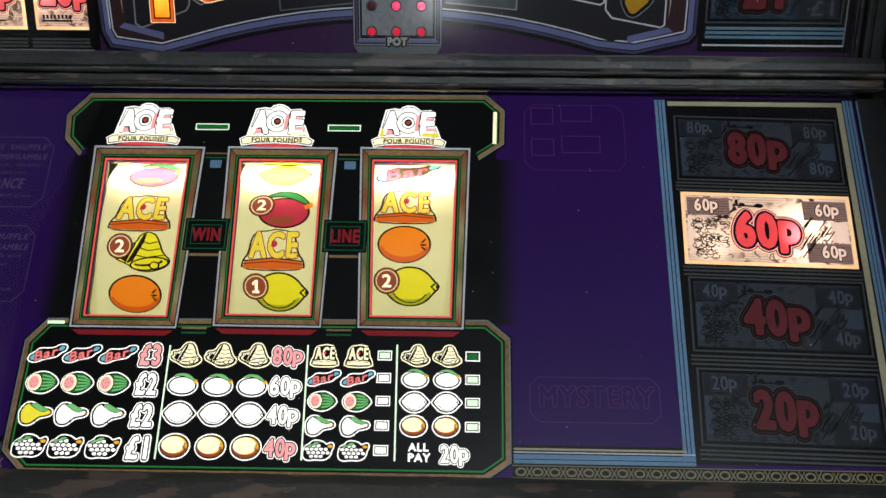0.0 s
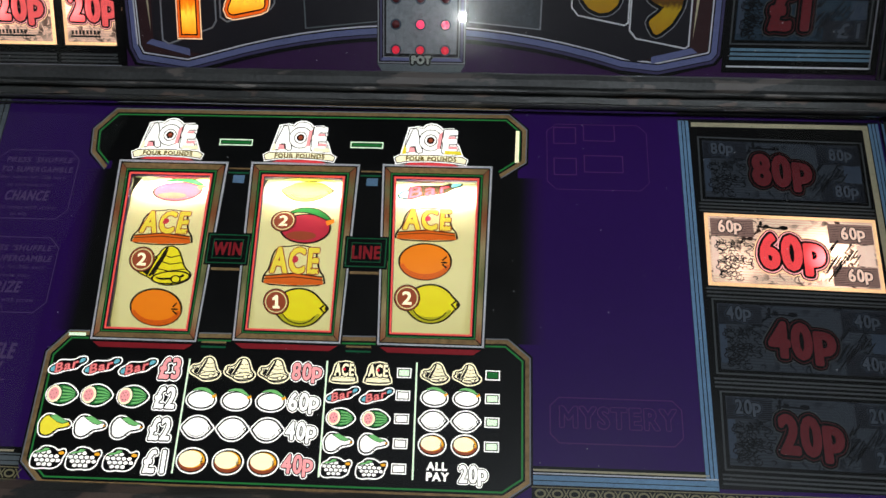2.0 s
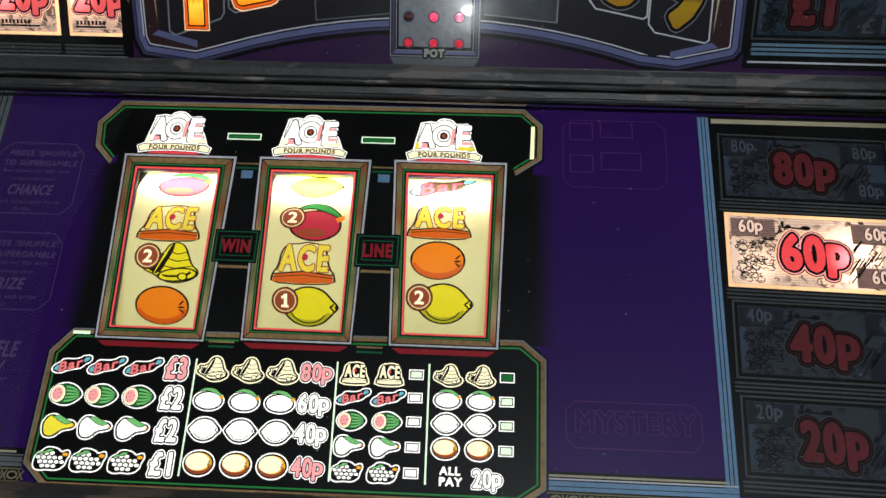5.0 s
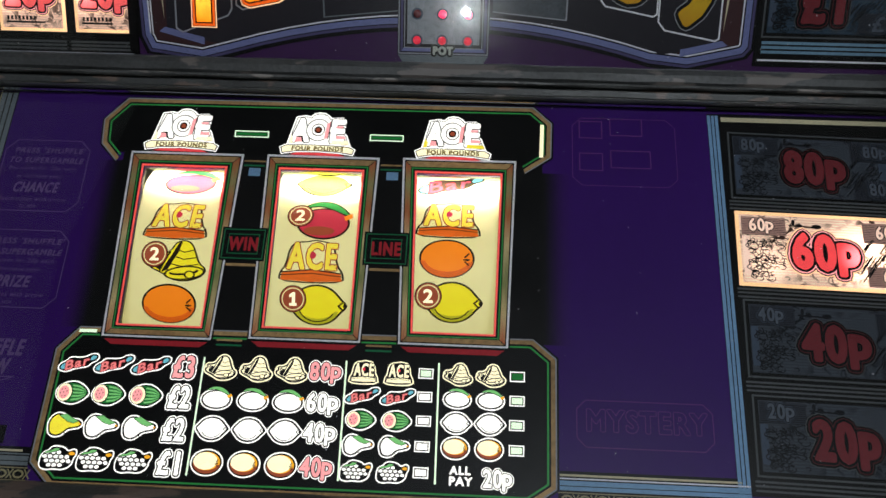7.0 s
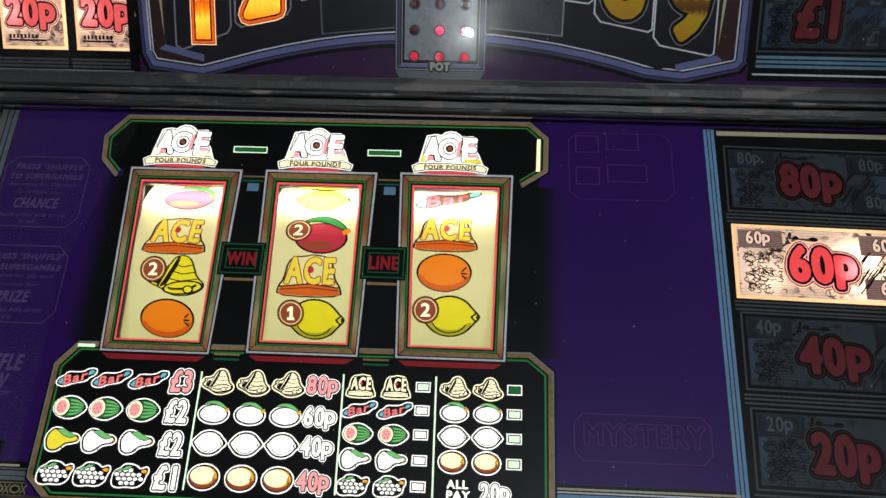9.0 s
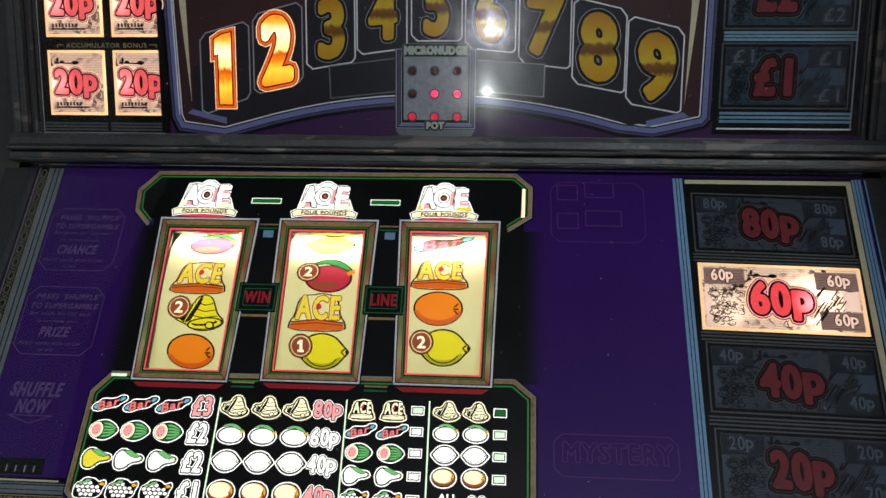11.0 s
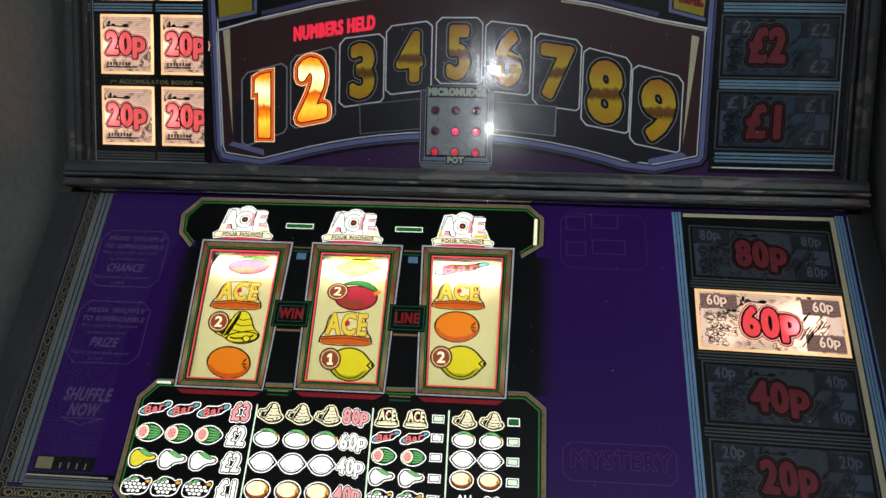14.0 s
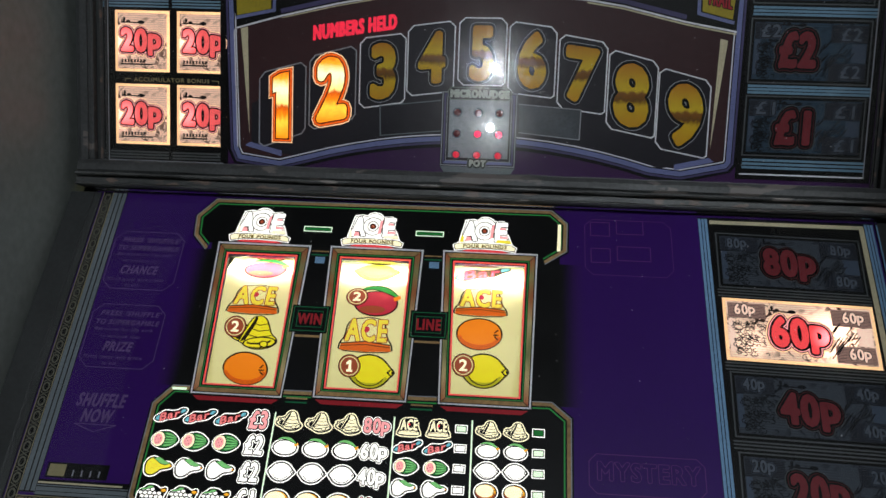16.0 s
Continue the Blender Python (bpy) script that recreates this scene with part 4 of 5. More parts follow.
def line_sign(s, x0, x1):
    o = rect(x0, -0.0950, x1, -0.0772)
    sign = part("line_sign", sheet([inset(o, -0.0006)], Z3), INK, lower, "black sign reading " + s + " in dull red")
    part("green_line", ring(inset(o, 0.0004), inset(o, 0.0010), Z3 + 0.0001), GREEN, sign)
    part("green_line", ring(inset(o, 0.0032), inset(o, 0.0037), Z3 + 0.0001), GREEN, sign)
    word(sign, "lettering", s, (x0 + 0.0036, -0.0900, x1 - 0.0036, -0.0822), Z3 + 0.0001, [(0.035, RED)])
    xm = (x0 + x1) / 2
    part("chip_window", sheet([rect(xm - 0.0030, -0.0458, xm + 0.0034, -0.0410)], Z2), BLUE, sign, "small pale blue square")
    for v in (-0.0368, -0.0395, -0.1385, -0.1410):
        part("cross_line", sheet([rect(xm - 0.0065, v - 0.0005, xm + 0.0065, v + 0.0005)], Z2), BRONZE_FLAT if v in (-0.0368, -0.1385) else GREEN, sign)
    part("slot_edge", sheet([rect(xm - 0.0080, -0.0985, xm + 0.0080, -0.0970)], Z2), BRONZE_FLAT, sign)


line_sign("WIN", -0.1357, -0.1128)
line_sign("LINE", -0.0600, -0.0373)

# paytable contents
PZ = Z1 + 0.0004
ROWS_A = [("bar", -0.1531, "\u00a33", LIT_PINK), ("melon", -0.1682, "\u00a32", LIT_WHITE), ("pear", -0.1840, "\u00a32", LIT_WHITE), ("grapes", -0.1999, "\u00a31", LIT_WHITE)]
ROWS_B = [("bell", -0.1526, "80p", LIT_PINK), ("mango", -0.1681, "60p", LIT_WHITE), ("lemon", -0.1827, "40p", LIT_WHITE), ("orange", -0.1988, "40p", LIT_PINK)]
ROWS_C = [("ace", -0.1521), ("bar", -0.1637), ("melon", -0.1754), ("pear", -0.1876), ("grapes", -0.1997)]
ROWS_D = [("bell", -0.1513), ("mango", -0.1633), ("lemon", -0.1751), ("orange", -0.1870)]
SIZES = dict(bar=(0.0186, 0.0104), melon=(0.0160, 0.0120), pear=(0.0162, 0.0124), grapes=(0.0164, 0.0120), bell=(0.0156, 0.0118), mango=(0.0156, 0.0122), lemon=(0.0157, 0.0136), orange=(0.0152, 0.0140), ace=(0.0152, 0.0108))


def price(s, x0, x1, y, face, h=0.0114):
    word(paytable, "price", s, (x0, y - h / 2, x1, y + h / 2), PZ, [(0.105, LIT_WHITE), (0.066, INK), (0.026, face)])


for k, (kind, y, s, face) in enumerate(ROWS_A):
    for x in (-0.1984, -0.1804, -0.1617):
        place_symbol(kind, paytable, x, y, *SIZES[kind], PZ, cream=(kind == "pear" and x < -0.19))
    price(s, -0.1500, -0.1394, y, face)
for kind, y, s, face in ROWS_B:
    for x in (-0.1264, -0.1085, -0.0909):
        place_symbol(kind, paytable, x, y, *SIZES[kind], PZ)
    price(s, -0.0817, -0.0661, y - 0.0006, face, 0.0106)


def marker(x, y, fill):
    o = rect(x - 0.0037, y - 0.0026, x + 0.0037, y + 0.0026)
    ob = part("indicator_box", sheet([o], PZ), LIT_WHITE, paytable, "small lit rectangle")
    part("box_line", ring(inset(o, 0.0006), inset(o, 0.0011), PZ + 0.0001), INK, ob)
    part("box_core", sheet([inset(o, 0.0011)], PZ + 0.0001), fill, ob)


for kind, y in ROWS_C:
    for x in (-0.0549, -0.0375):
        w, h = SIZES[kind]
        place_symbol(kind, paytable, x, y, w * 0.87, h * (0.98 if kind == "ace" else 0.86), PZ)
    marker(-0.0242, y + 0.0006, LIT_PALE if kind == "ace" else LIT_WHITE)
for kind, y in ROWS_D:
    for x in (-0.0084, 0.0078):
        w, h = SIZES[kind]
        place_symbol(kind, paytable, x, y, w * 0.88, h * 0.86, PZ)
    marker(0.0208, y, LIT_DARKGREEN if kind == "bell" else LIT_PALE)
for xt, vt, xb, vb in ((-0.1353, -0.1480, -0.1353, -0.2049), (-0.0640, -0.1468, -0.0630, -0.2043), (-0.0180, -0.1461, -0.0172, -0.2038)):
    part("divider_line", sheet(stroke([(xt, vt), (xb, vb)], 0.0009), PZ), LIT_PALE, paytable)
word(paytable, "lettering", "ALL", (-0.0107, -0.1993, -0.0006, -0.1952), PZ, [(0.045, LIT_WHITE)])
word(paytable, "lettering", "PAY", (-0.0107, -0.2043, 0.0004, -0.2001), PZ, [(0.045, LIT_WHITE)])
price("20p", 0.0052, 0.0190, -0.2010, LIT_WHITE, 0.0098)

# blue posts and the lower border lines
for x0, x1, yt, yb in ((0.1240, 0.1302, 0.0018, -0.2028), (0.2310, 0.2368, 0.0022, -0.2028), (-0.2765, -0.2668, 0.0035, -0.2030)):
    post = part("blue_post", sheet([rect(x0, yb, x1, yt)], Z1, 0.0003), INK, lower, "powder blue printed upright with black lines")
    w = (x1 - x0)
    for a, b in ((0.02, 0.30), (0.38, 0.62), (0.70, 0.97)):
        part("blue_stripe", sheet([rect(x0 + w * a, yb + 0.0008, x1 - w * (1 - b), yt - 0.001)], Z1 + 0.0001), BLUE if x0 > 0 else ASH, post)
for x0, x1 in ((0.0412, 0.1300), (-0.2668, -0.2125)):
    base = part("border_band", sheet([rect(x0, -0.2048, x1, -0.1952)], Z1), INK, lower, "black band with cream and blue lines")
    part("cream_line", sheet([rect(x0, -0.1976, x1 - 0.004, -0.1966)], Z1 + 0.0001), CREAM, base)
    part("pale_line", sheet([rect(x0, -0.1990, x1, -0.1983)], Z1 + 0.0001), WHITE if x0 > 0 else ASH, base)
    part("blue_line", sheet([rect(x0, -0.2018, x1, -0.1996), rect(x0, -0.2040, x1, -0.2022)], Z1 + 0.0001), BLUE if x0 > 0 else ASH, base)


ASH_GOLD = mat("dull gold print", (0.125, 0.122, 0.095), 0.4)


def oval_chain(name, x0, y0, x1, y1, pitch, wide, label):
    """A border of linked gold ovals on black."""
    n = max(2, round(math.hypot(x1 - x0, y1 - y0) / pitch))
    d = Vector((x1 - x0, y1 - y0)).normalized()
    turn = math.atan2(d.y, d.x)
    nrm = Vector((-d.y, d.x)) * wide / 2
    a, b = Vector((x0, y0)), Vector((x1, y1))
    base = part(name, sheet([[tuple(a + nrm), tuple(a - nrm), tuple(b - nrm), tuple(b + nrm)]], Z1), INK, lower, label)
    oval = ring(ell(0, 0, pitch * 0.34, wide * 0.34, 14), ell(0, 0, pitch * 0.22, wide * 0.19, 14), 0)
    me = bpy.data.meshes.new("oval"); oval.to_mesh(me); oval.free()
    knot = sheet(stroke([(-pitch * 0.16, -wide * 0.34), (pitch * 0.16, wide * 0.34)], 0.0006) + stroke([(-pitch * 0.16, wide * 0.34), (pitch * 0.16, -wide * 0.34)], 0.0006))
    mk = bpy.data.meshes.new("knot"); knot.to_mesh(mk); knot.free()
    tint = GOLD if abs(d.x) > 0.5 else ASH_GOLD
    for k in range(n):
        c = a + (b - a) * ((k + 0.5) / n)
        link("oval", me, tint, base, m=Matrix.Translation((c.x, c.y, Z1 + 0.0001)) @ Matrix.Rotation(turn, 4, "Z"))
        c = a + (b - a) * ((k + 1.0) / n)
        link("knot", mk, tint, base, m=Matrix.Translation((c.x, c.y, Z1 + 0.0001)) @ Matrix.Rotation(turn, 4, "Z"))
    for s in (-0.47, 0.47):
        o = nrm * 2 * s
        part("edge_line", sheet(stroke([tuple(a + o), tuple(b + o)], 0.0005), Z1 + 0.0001), GOLD, base)


oval_chain("chain_border", 0.0405, -0.2080, 0.2380, -0.2080, 0.0082, 0.0062, "gold linked oval border on black")
oval_chain("chain_border", -0.2800, 0.003, -0.2802, -0.2090, 0.0094, 0.0070, "gold linked oval border on black")
oval_chain("chain_border", -0.2780, -0.2080, -0.2120, -0.2080, 0.0082, 0.0062, "gold linked oval border on black")
part("maroon_line", sheet([rect(-0.2890, -0.2150, 0.2380, -0.2132)], Z1), RED_DULL, lower)

# faint unlit wording printed in the purple
def notice(x0, y0, x1, y1, lines, material):
    o = chamfer(x0, y0, x1, y1, 0.006)
    ob = part("notice", ring(o, inset(o, 0.0005), Z1), material, lower, "faint outlined notice printed on purple")
    for s, bx, off in lines:
        part("lettering", word_bm(s, bx, Z1, off, off, slant=0.18), material, ob)


for dy, big in ((0.0, "CHANCE"), (-0.0545, "PRIZE")):
    xo = -0.2655
    lines = [("PRESS 'SHUFFLE'", (-0.2598, -0.0358 + dy, -0.2205, -0.0322 + dy), 0.03), ("TO SUPERGAMBLE", (-0.2620, -0.0420 + dy, -0.2205, -0.0384 + dy), 0.03),
             ("Bet notes for 20p each", (-0.2610, -0.0468 + dy, -0.2235, -0.0440 + dy), 0.01), ("to increase your", (-0.2560, -0.0516 + dy, -0.2300, -0.0490 + dy), 0.01),
             (big, (-0.2560 if big == "CHANCE" else -0.2520, -0.0600 + dy, -0.2310 if big == "CHANCE" else -0.2340, -0.0535 + dy), 0.03),
             ("Match notes with arrow", (-0.2630, -0.0652 + dy, -0.2250, -0.0626 + dy), 0.01), ("to win", (-0.2500, -0.0692 + dy, -0.2410, -0.0668 + dy), 0.01)]
    notice(-0.2655, -0.0712 + dy, -0.2175, -0.0275 + dy, lines, GHOST)
word(lower, "shuffle_lettering", "SHUFFLE", (-0.2585, -0.1508, -0.2285, -0.1420), Z1, [(0.03, GHOST)], slant=0.15)
word(lower, "shuffle_lettering", "NOW", (-0.2530, -0.1605, -0.2340, -0.1520), Z1, [(0.03, GHOST)], slant=0.15)
part("arrow_mark", sheet(stroke([(-0.2560, -0.1615), (-0.2300, -0.1615), (-0.2430, -0.1660), (-0.2560, -0.1615)], 0.0005), Z1), GHOST, lower)
o = chamfer(0.0494, -0.1840, 0.1150, -0.1610, 0.0045)
mystery = part("notice", ring(o, inset(o, 0.0005), Z1), GHOST_DARK, lower, "faint outlined notice reading MYSTERY")
word(mystery, "lettering", "MYSTERY", (0.0545, -0.1762, 0.1120, -0.1655), Z1, [(0.055, GHOST_DARK), (0.025, PURPLE)])
o = chamfer(0.0492, -0.0450, 0.1060, -0.0030, 0.005)
faint = part("notice", ring(o, inset(o, 0.0004), Z1), GHOST_DARK, lower, "barely visible unlit notice printed on purple")
for x0, x1, v in ((0.053, 0.066, -0.016), (0.070, 0.088, -0.014), (0.053, 0.066, -0.036), (0.070, 0.092, -0.034)):
    part("unread_bar", ring(rect(x0, v, x1, v + 0.011), inset(rect(x0, v, x1, v + 0.011), 0.0006), Z1), GHOST_DARK, faint)
# little counter window
cnt = part("counter_window", sheet([rect(-0.2640, -0.1940, -0.2270, -0.1852)], Z1), BLACK, lower, "small mechanical counter behind a slot")
part("counter_plate", sheet([rect(-0.2625, -0.1932, -0.2525, -0.1862)], Z2), GOLD, cnt)
for k in range(4):
    part("counter_digit", sheet([rect(-0.2480 + 0.0052 * k, -0.1928, -0.2472 + 0.0052 * k, -0.1892)], Z2), GREY, cnt)

# clear pane over the printing, with specks of dust on it
pane_ob = part("glass_pane", sheet([rect(-0.2885, -0.2150, 0.2375, 0.0035)], 0.0046, 0.002), GLASS_LOW, lower, "clear dusty glass")
pane_ob.visible_shadow = False


def dust(parent, x0, y0, x1, y1, z, count):
    bits = []
    for _ in range(count):
        x, y = random.uniform(x0, x1), random.uniform(y0, y1)
        r = random.choice((0.00012, 0.00015, 0.0002, 0.0003))
        bits.append(ell(x, y, r * random.uniform(0.6, 1.6), r, 5, random.random() * 3))
    part("dust", sheet(bits, z), DUST, parent, "fine pale dust specks", kind="stuff")


dust(lower, -0.285, -0.212, 0.235, 0.0, 0.0047, 170)

# ---- reels ----
RAD = 0.074


def wrapped(bm, a0, lift):
    """Bends a flat shape round the reel; y becomes the way round from angle a0."""
    for k in range(-12, 13):
        bmesh.ops.bisect_plane(bm, geom=bm.verts[:] + bm.edges[:] + bm.faces[:], plane_co=(0, k * 0.0014, 0), plane_no=(0, 1, 0))
    for v in bm.verts:
        a = a0 + v.co.y / RAD
        r = RAD + lift + v.co.z
        v.co = (v.co.x, r * math.sin(a), r * math.cos(a))
    return bm


def reel(i, symbols, dx=0.0):
    """A cream reel band with its fruit printed round it; symbols: (degrees, kind, coin)."""
    (a, b), (c, d), (e, f), (g, h) = REEL_X[i]
    xm = (e + f + g + h) / 4
    ob = thing("reel", LOWER @ Matrix.Translation((xm, -0.0810, -(RAD + 0.004))), "cream reel with its backlight painted as glow, printed with fruit and numbered coins", "reel", "three reels")
    bm = bmesh.new()
    n = 96
    rows = [[bm.verts.new((x, RAD * math.sin(2 * math.pi * k / n), RAD * math.cos(2 * math.pi * k / n))) for x in (-0.027, 0.027)] for k in range(n)]
    for k in range(n):
        f0 = bm.faces.new((rows[k][0], rows[k][1], rows[(k + 1) % n][1], rows[(k + 1) % n][0]))
        f0.smooth = True
    bmesh.ops.recalc_face_normals(bm, faces=bm.faces)
    # band's emission replaces unbuilt lamps within the reel
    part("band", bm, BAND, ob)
    for deg, kind, coin in symbols:
        a0 = radians(deg)
        first = None
        shift = dx + (0.0024 if coin else -0.0012)
        for name, bm, material in symbol_layers(kind, 0.0355 if kind in ("ace",) else (0.038 if kind == "bar" else 0.0320), 0.0240 if kind == "ace" else (0.0226 if kind == "bell" else 0.0274), REEL_SKIN, 0.0, gap=0.00006):
            bmesh.ops.translate(bm, vec=(shift, 0, 0), verts=bm.verts)
            o = part(name, wrapped(bm, a0, 0.0001), material, first or ob)
            first = first or o
        if coin:
            cx, cy = dx - 0.0102, 0.0030
            for k, (r, material) in enumerate(((0.0072, R_INK), (0.0067, R_BROWN), (0.0060, BAND), (0.0054, R_BROWN))):
                part("coin" if k == 0 else "coin_ring", wrapped(sheet([ell(cx, cy, r, r, 26)], 0.0), a0, 0.0007 + 0.00005 * k), material, first)
            if coin == "1":
                one = [(-0.3, -1), (0.8, -1), (0.8, -0.6), (0.45, -0.6), (0.45, 1), (-0.1, 1), (-0.75, 0.6), (-0.75, 0.2), (-0.2, 0.35), (-0.2, -0.6), (-0.7, -0.6), (-0.7, -1)]
                part("coin_number", wrapped(sheet([[(cx + x * 0.0026, cy + y * 0.0036) for x, y in one]]), a0, 0.00095), LIT_CREAM, first)
                continue
            part("coin_number", wrapped(word_bm(coin, (cx - 0.0026, cy - 0.0036, cx + 0.0026, cy + 0.0036), 0.0, 0.03, 0.03), a0, 0.00095), LIT_CREAM, first)
    lamp("reel_lamp", "AREA", LOWER @ Matrix.Translation((xm, -0.0395, -0.0065)) @ Matrix.Rotation(radians(-28), 4, "X"), REEL_WATTS, (1.0, 0.93, 0.78), size=(0.042, 0.006))


STEP = 18.0
reel(0, [(-10.5 - STEP, "orange", ""), (-10.5, "bell", "2"), (-10.5 + STEP, "ace", ""), (-10.5 + 2.25 * STEP, "mango", ""), (-10.5 + 3.2 * STEP, "lemon", "")])
reel(1, [(-8.8 - STEP, "lemon", "1"), (-8.8, "ace", ""), (-8.8 + STEP, "mango", "2"), (-8.8 + 2.25 * STEP, "lemon", ""), (-8.8 + 3.2 * STEP, "melon", "")])
reel(2, [(-5.6 - STEP, "lemon", "2"), (-5.6, "orange", ""), (-5.6 + STEP, "ace", ""), (-5.6 + 2.25 * STEP, "bar", ""), (-5.6 + 3.2 * STEP, "bell", "")], -0.0035)
# dark housing behind the reels
part("reel_housing", box(-0.2000, -0.1750, -0.160, 0.0300, 0.0050, -0.155), BLACK, lower, "dark plate behind the reels")

# ---- prize cards ----

def prize_card(frame_m, x0, y0, x1, y1, value, lit_on, paper, text_box, small=True, clip=None, category="prize card", group="prize ladder cards", z=0.0004, tilt=0.0):
    """A banknote-like value card: border, engraved ground, value in outlined letters, small corner values."""
    cx, cy = (x0 + x1) / 2, (y0 + y1) / 2
    tone = "lit" if lit_on else "unlit dim"
    ob = thing("prize_card", frame_m @ Matrix.Translation((cx, cy, z)) @ Matrix.Rotation(radians(tilt), 4, "Z"), tone + " banknote-style prize card reading " + value, category, group)
    x0, x1, y0, y1 = x0 - cx, x1 - cx, y0 - cy, y1 - cy
    xr = x1 if clip is None else clip - cx
    o = rect(x0, y0, xr, y1)
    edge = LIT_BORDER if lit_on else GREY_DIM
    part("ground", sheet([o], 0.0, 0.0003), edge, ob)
    if not lit_on:
        part("border_gap", ring(inset(o, 0.0009), inset(o, 0.0026), 0.0001), INK, ob)
    part("engraving", sheet([inset(o, 0.0019 if lit_on else 0.0026)], 0.00015), paper, ob)
    bx = [text_box[0] - cx, text_box[1] - cy, text_box[2] - cx, text_box[3] - cy]
    wide = x1 - x0
    if small:
        # engraved side blocks and corner values
        tone_a, tone_b = (LIT_NOTE_DARK, LIT_NOTE) if lit_on else (NOTE_DARK, NOTE_MID)
        dark = [rect(x0 + 0.003, y1 - 0.0135, bx[0] - 0.001, y1 - 0.0030), rect(x1 - 0.0260, y1 - 0.0150, x1 - 0.0025, y1 - 0.0035), rect(x1 - 0.0260, y0 + 0.0028, x1 - 0.0025, y0 + 0.0140)]
        part("ruled_band", sheet([*dark], 0.0002), tone_a, ob)
        part("ruling", sheet([rect(q[0][0], q[0][1] + 0.0010 * k, q[2][0], q[0][1] + 0.0010 * k + 0.00034) for q in dark for k in range(int((q[2][1] - q[0][1]) / 0.0010))], 0.00022), NOTE_INK, ob)
        part("pale_block", sheet([rect(x1 - 0.0120, y0 + 0.0145, x1 - 0.0030, y1 - 0.0155), rect(x0 + 0.003, y0 + 0.006, x0 + 0.0065, y1 - 0.014)], 0.0002), tone_b, ob)
        scroll = []
        rnd = random.Random(7)
        for k in range(100):
            px, py = rnd.uniform(x0 + 0.006, bx[0] - 0.002), rnd.uniform(y0 + 0.004, y1 - 0.015)
            a, r = rnd.uniform(0, 6), rnd.uniform(0.0008, 0.0024)
            scroll += stroke([(px + r * math.cos(a + q * 0.7), py + r * 0.7 * math.sin(a + q * 0.7)) for q in range(6)], 0.00045)
        for k in range(22):
            px, py = rnd.uniform(bx[2] + 0.001, x1 - 0.012), rnd.uniform(y0 + 0.008, y1 - 0.015)
            scroll += stroke([(px - 0.002, py - 0.003), (px + 0.002, py + 0.0025)], 0.0007)
        part("scrollwork", sheet(scroll, 0.00025), INK if lit_on else NOTE_INK, ob)
        s = LIT_NOTE if lit_on else NOTE_PALE
        e = NOTE_INK
        c = LIT_NOTE_DARK if lit_on else NOTE_MID
        for a, b in ((x0 + 0.0068, y1 - 0.0125), (x1 - 0.0195, y1 - 0.0138), (x1 - 0.0185, y0 + 0.0042)):
            word(ob, "corner_value", value, (a, b, a + 0.0128, b + 0.0086), 0.00035, [(0.105, c), (0.082, e), (0.028, s)])
    else:
        part("pencil_row", sheet([rect(x0 + 0.004, y0 + 0.0045, min(x1, xr) - 0.012, y0 + 0.0056)] + [rect(x0 + 0.0045 + 0.0022 * k, y0 + 0.0062, x0 + 0.0058 + 0.0022 * k, y0 + 0.0085) for k in range(8)], 0.0002), INK if lit_on else NOTE_INK, ob)
    # plough mark over the value
    mark = stroke([(bx[0] + 0.001, bx[3] + 0.0032), (bx[0] + 0.016, bx[3] + 0.0026)], 0.0009) + [ell(bx[0] + 0.006, bx[3] + 0.0036, 0.0016, 0.0011, 8), ell(bx[0] + 0.015, bx[3] + 0.0032, 0.0026, 0.0013, 8), ell(bx[0] + 0.003, bx[3] + 0.0050, 0.0009, 0.0018, 7)]
    part("plough_mark", sheet(mark, 0.0003), INK if lit_on else NOTE_INK, ob)
    if lit_on:
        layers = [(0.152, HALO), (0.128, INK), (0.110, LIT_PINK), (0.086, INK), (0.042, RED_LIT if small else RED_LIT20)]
    else:
        layers = [(0.150, GREY_DIM), (0.136, INK), (0.104, RED_DEEP), (0.086, INK), (0.044, RED_DULL)]
    bx = [bx[0] + 0.0008, bx[1] + 0.0008, bx[2] - 0.0008, bx[3] - 0.0008]
    word(ob, "value", value, bx, 0.0005, layers, shear=-0.035 if value[-1] == "p" else 0.0)
    return ob


WHITE_DARK = mat("dull green grey print", (0.16, 0.20, 0.17), 0.4)
WHITE_DIM = mat("pale grey green print", (0.42, 0.46, 0.40), 0.4)
DIM_PLATE = mat("dim grey display glass", (0.075, 0.085, 0.095), 0.25, vary=0.35)
GREY_DIM = mat("dim grey print", (0.085, 0.092, 0.095), 0.4)
NOTE_INK = mat("note ink", (0.010, 0.011, 0.014), 0.4)
NOTE_DARK = mat("dark ruled note print", (0.026, 0.030, 0.040), 0.4, vary=0.4, scale=120)
NOTE_MID = mat("mid note print", (0.060, 0.080, 0.115), 0.4)
NOTE_PALE = mat("pale note print", (0.085, 0.10, 0.125), 0.4)
LIT_NOTE_DARK = lit("lit ruled note print", lin(160, 126, 116), 0.70)
LIT_NOTE = lit("lit pale note print", lin(240, 205, 185), 0.95)
ladder = part("ladder_backing", sheet([rect(0.1303, -0.2030, 0.2310, 0.0020)], Z1), INK, lower, "black backing of the prize ladder")
part("cream_rail", sheet([rect(0.1315, -0.0030, 0.2290, -0.0002)], Z1 + 0.0001), CREAM, ladder)
part("cream_rail", sheet([[(0.2262, -0.2030), (0.2298, -0.2030), (0.2306, -0.0002), (0.2275, -0.0002)]], Z1 + 0.0001), CREAM, ladder)
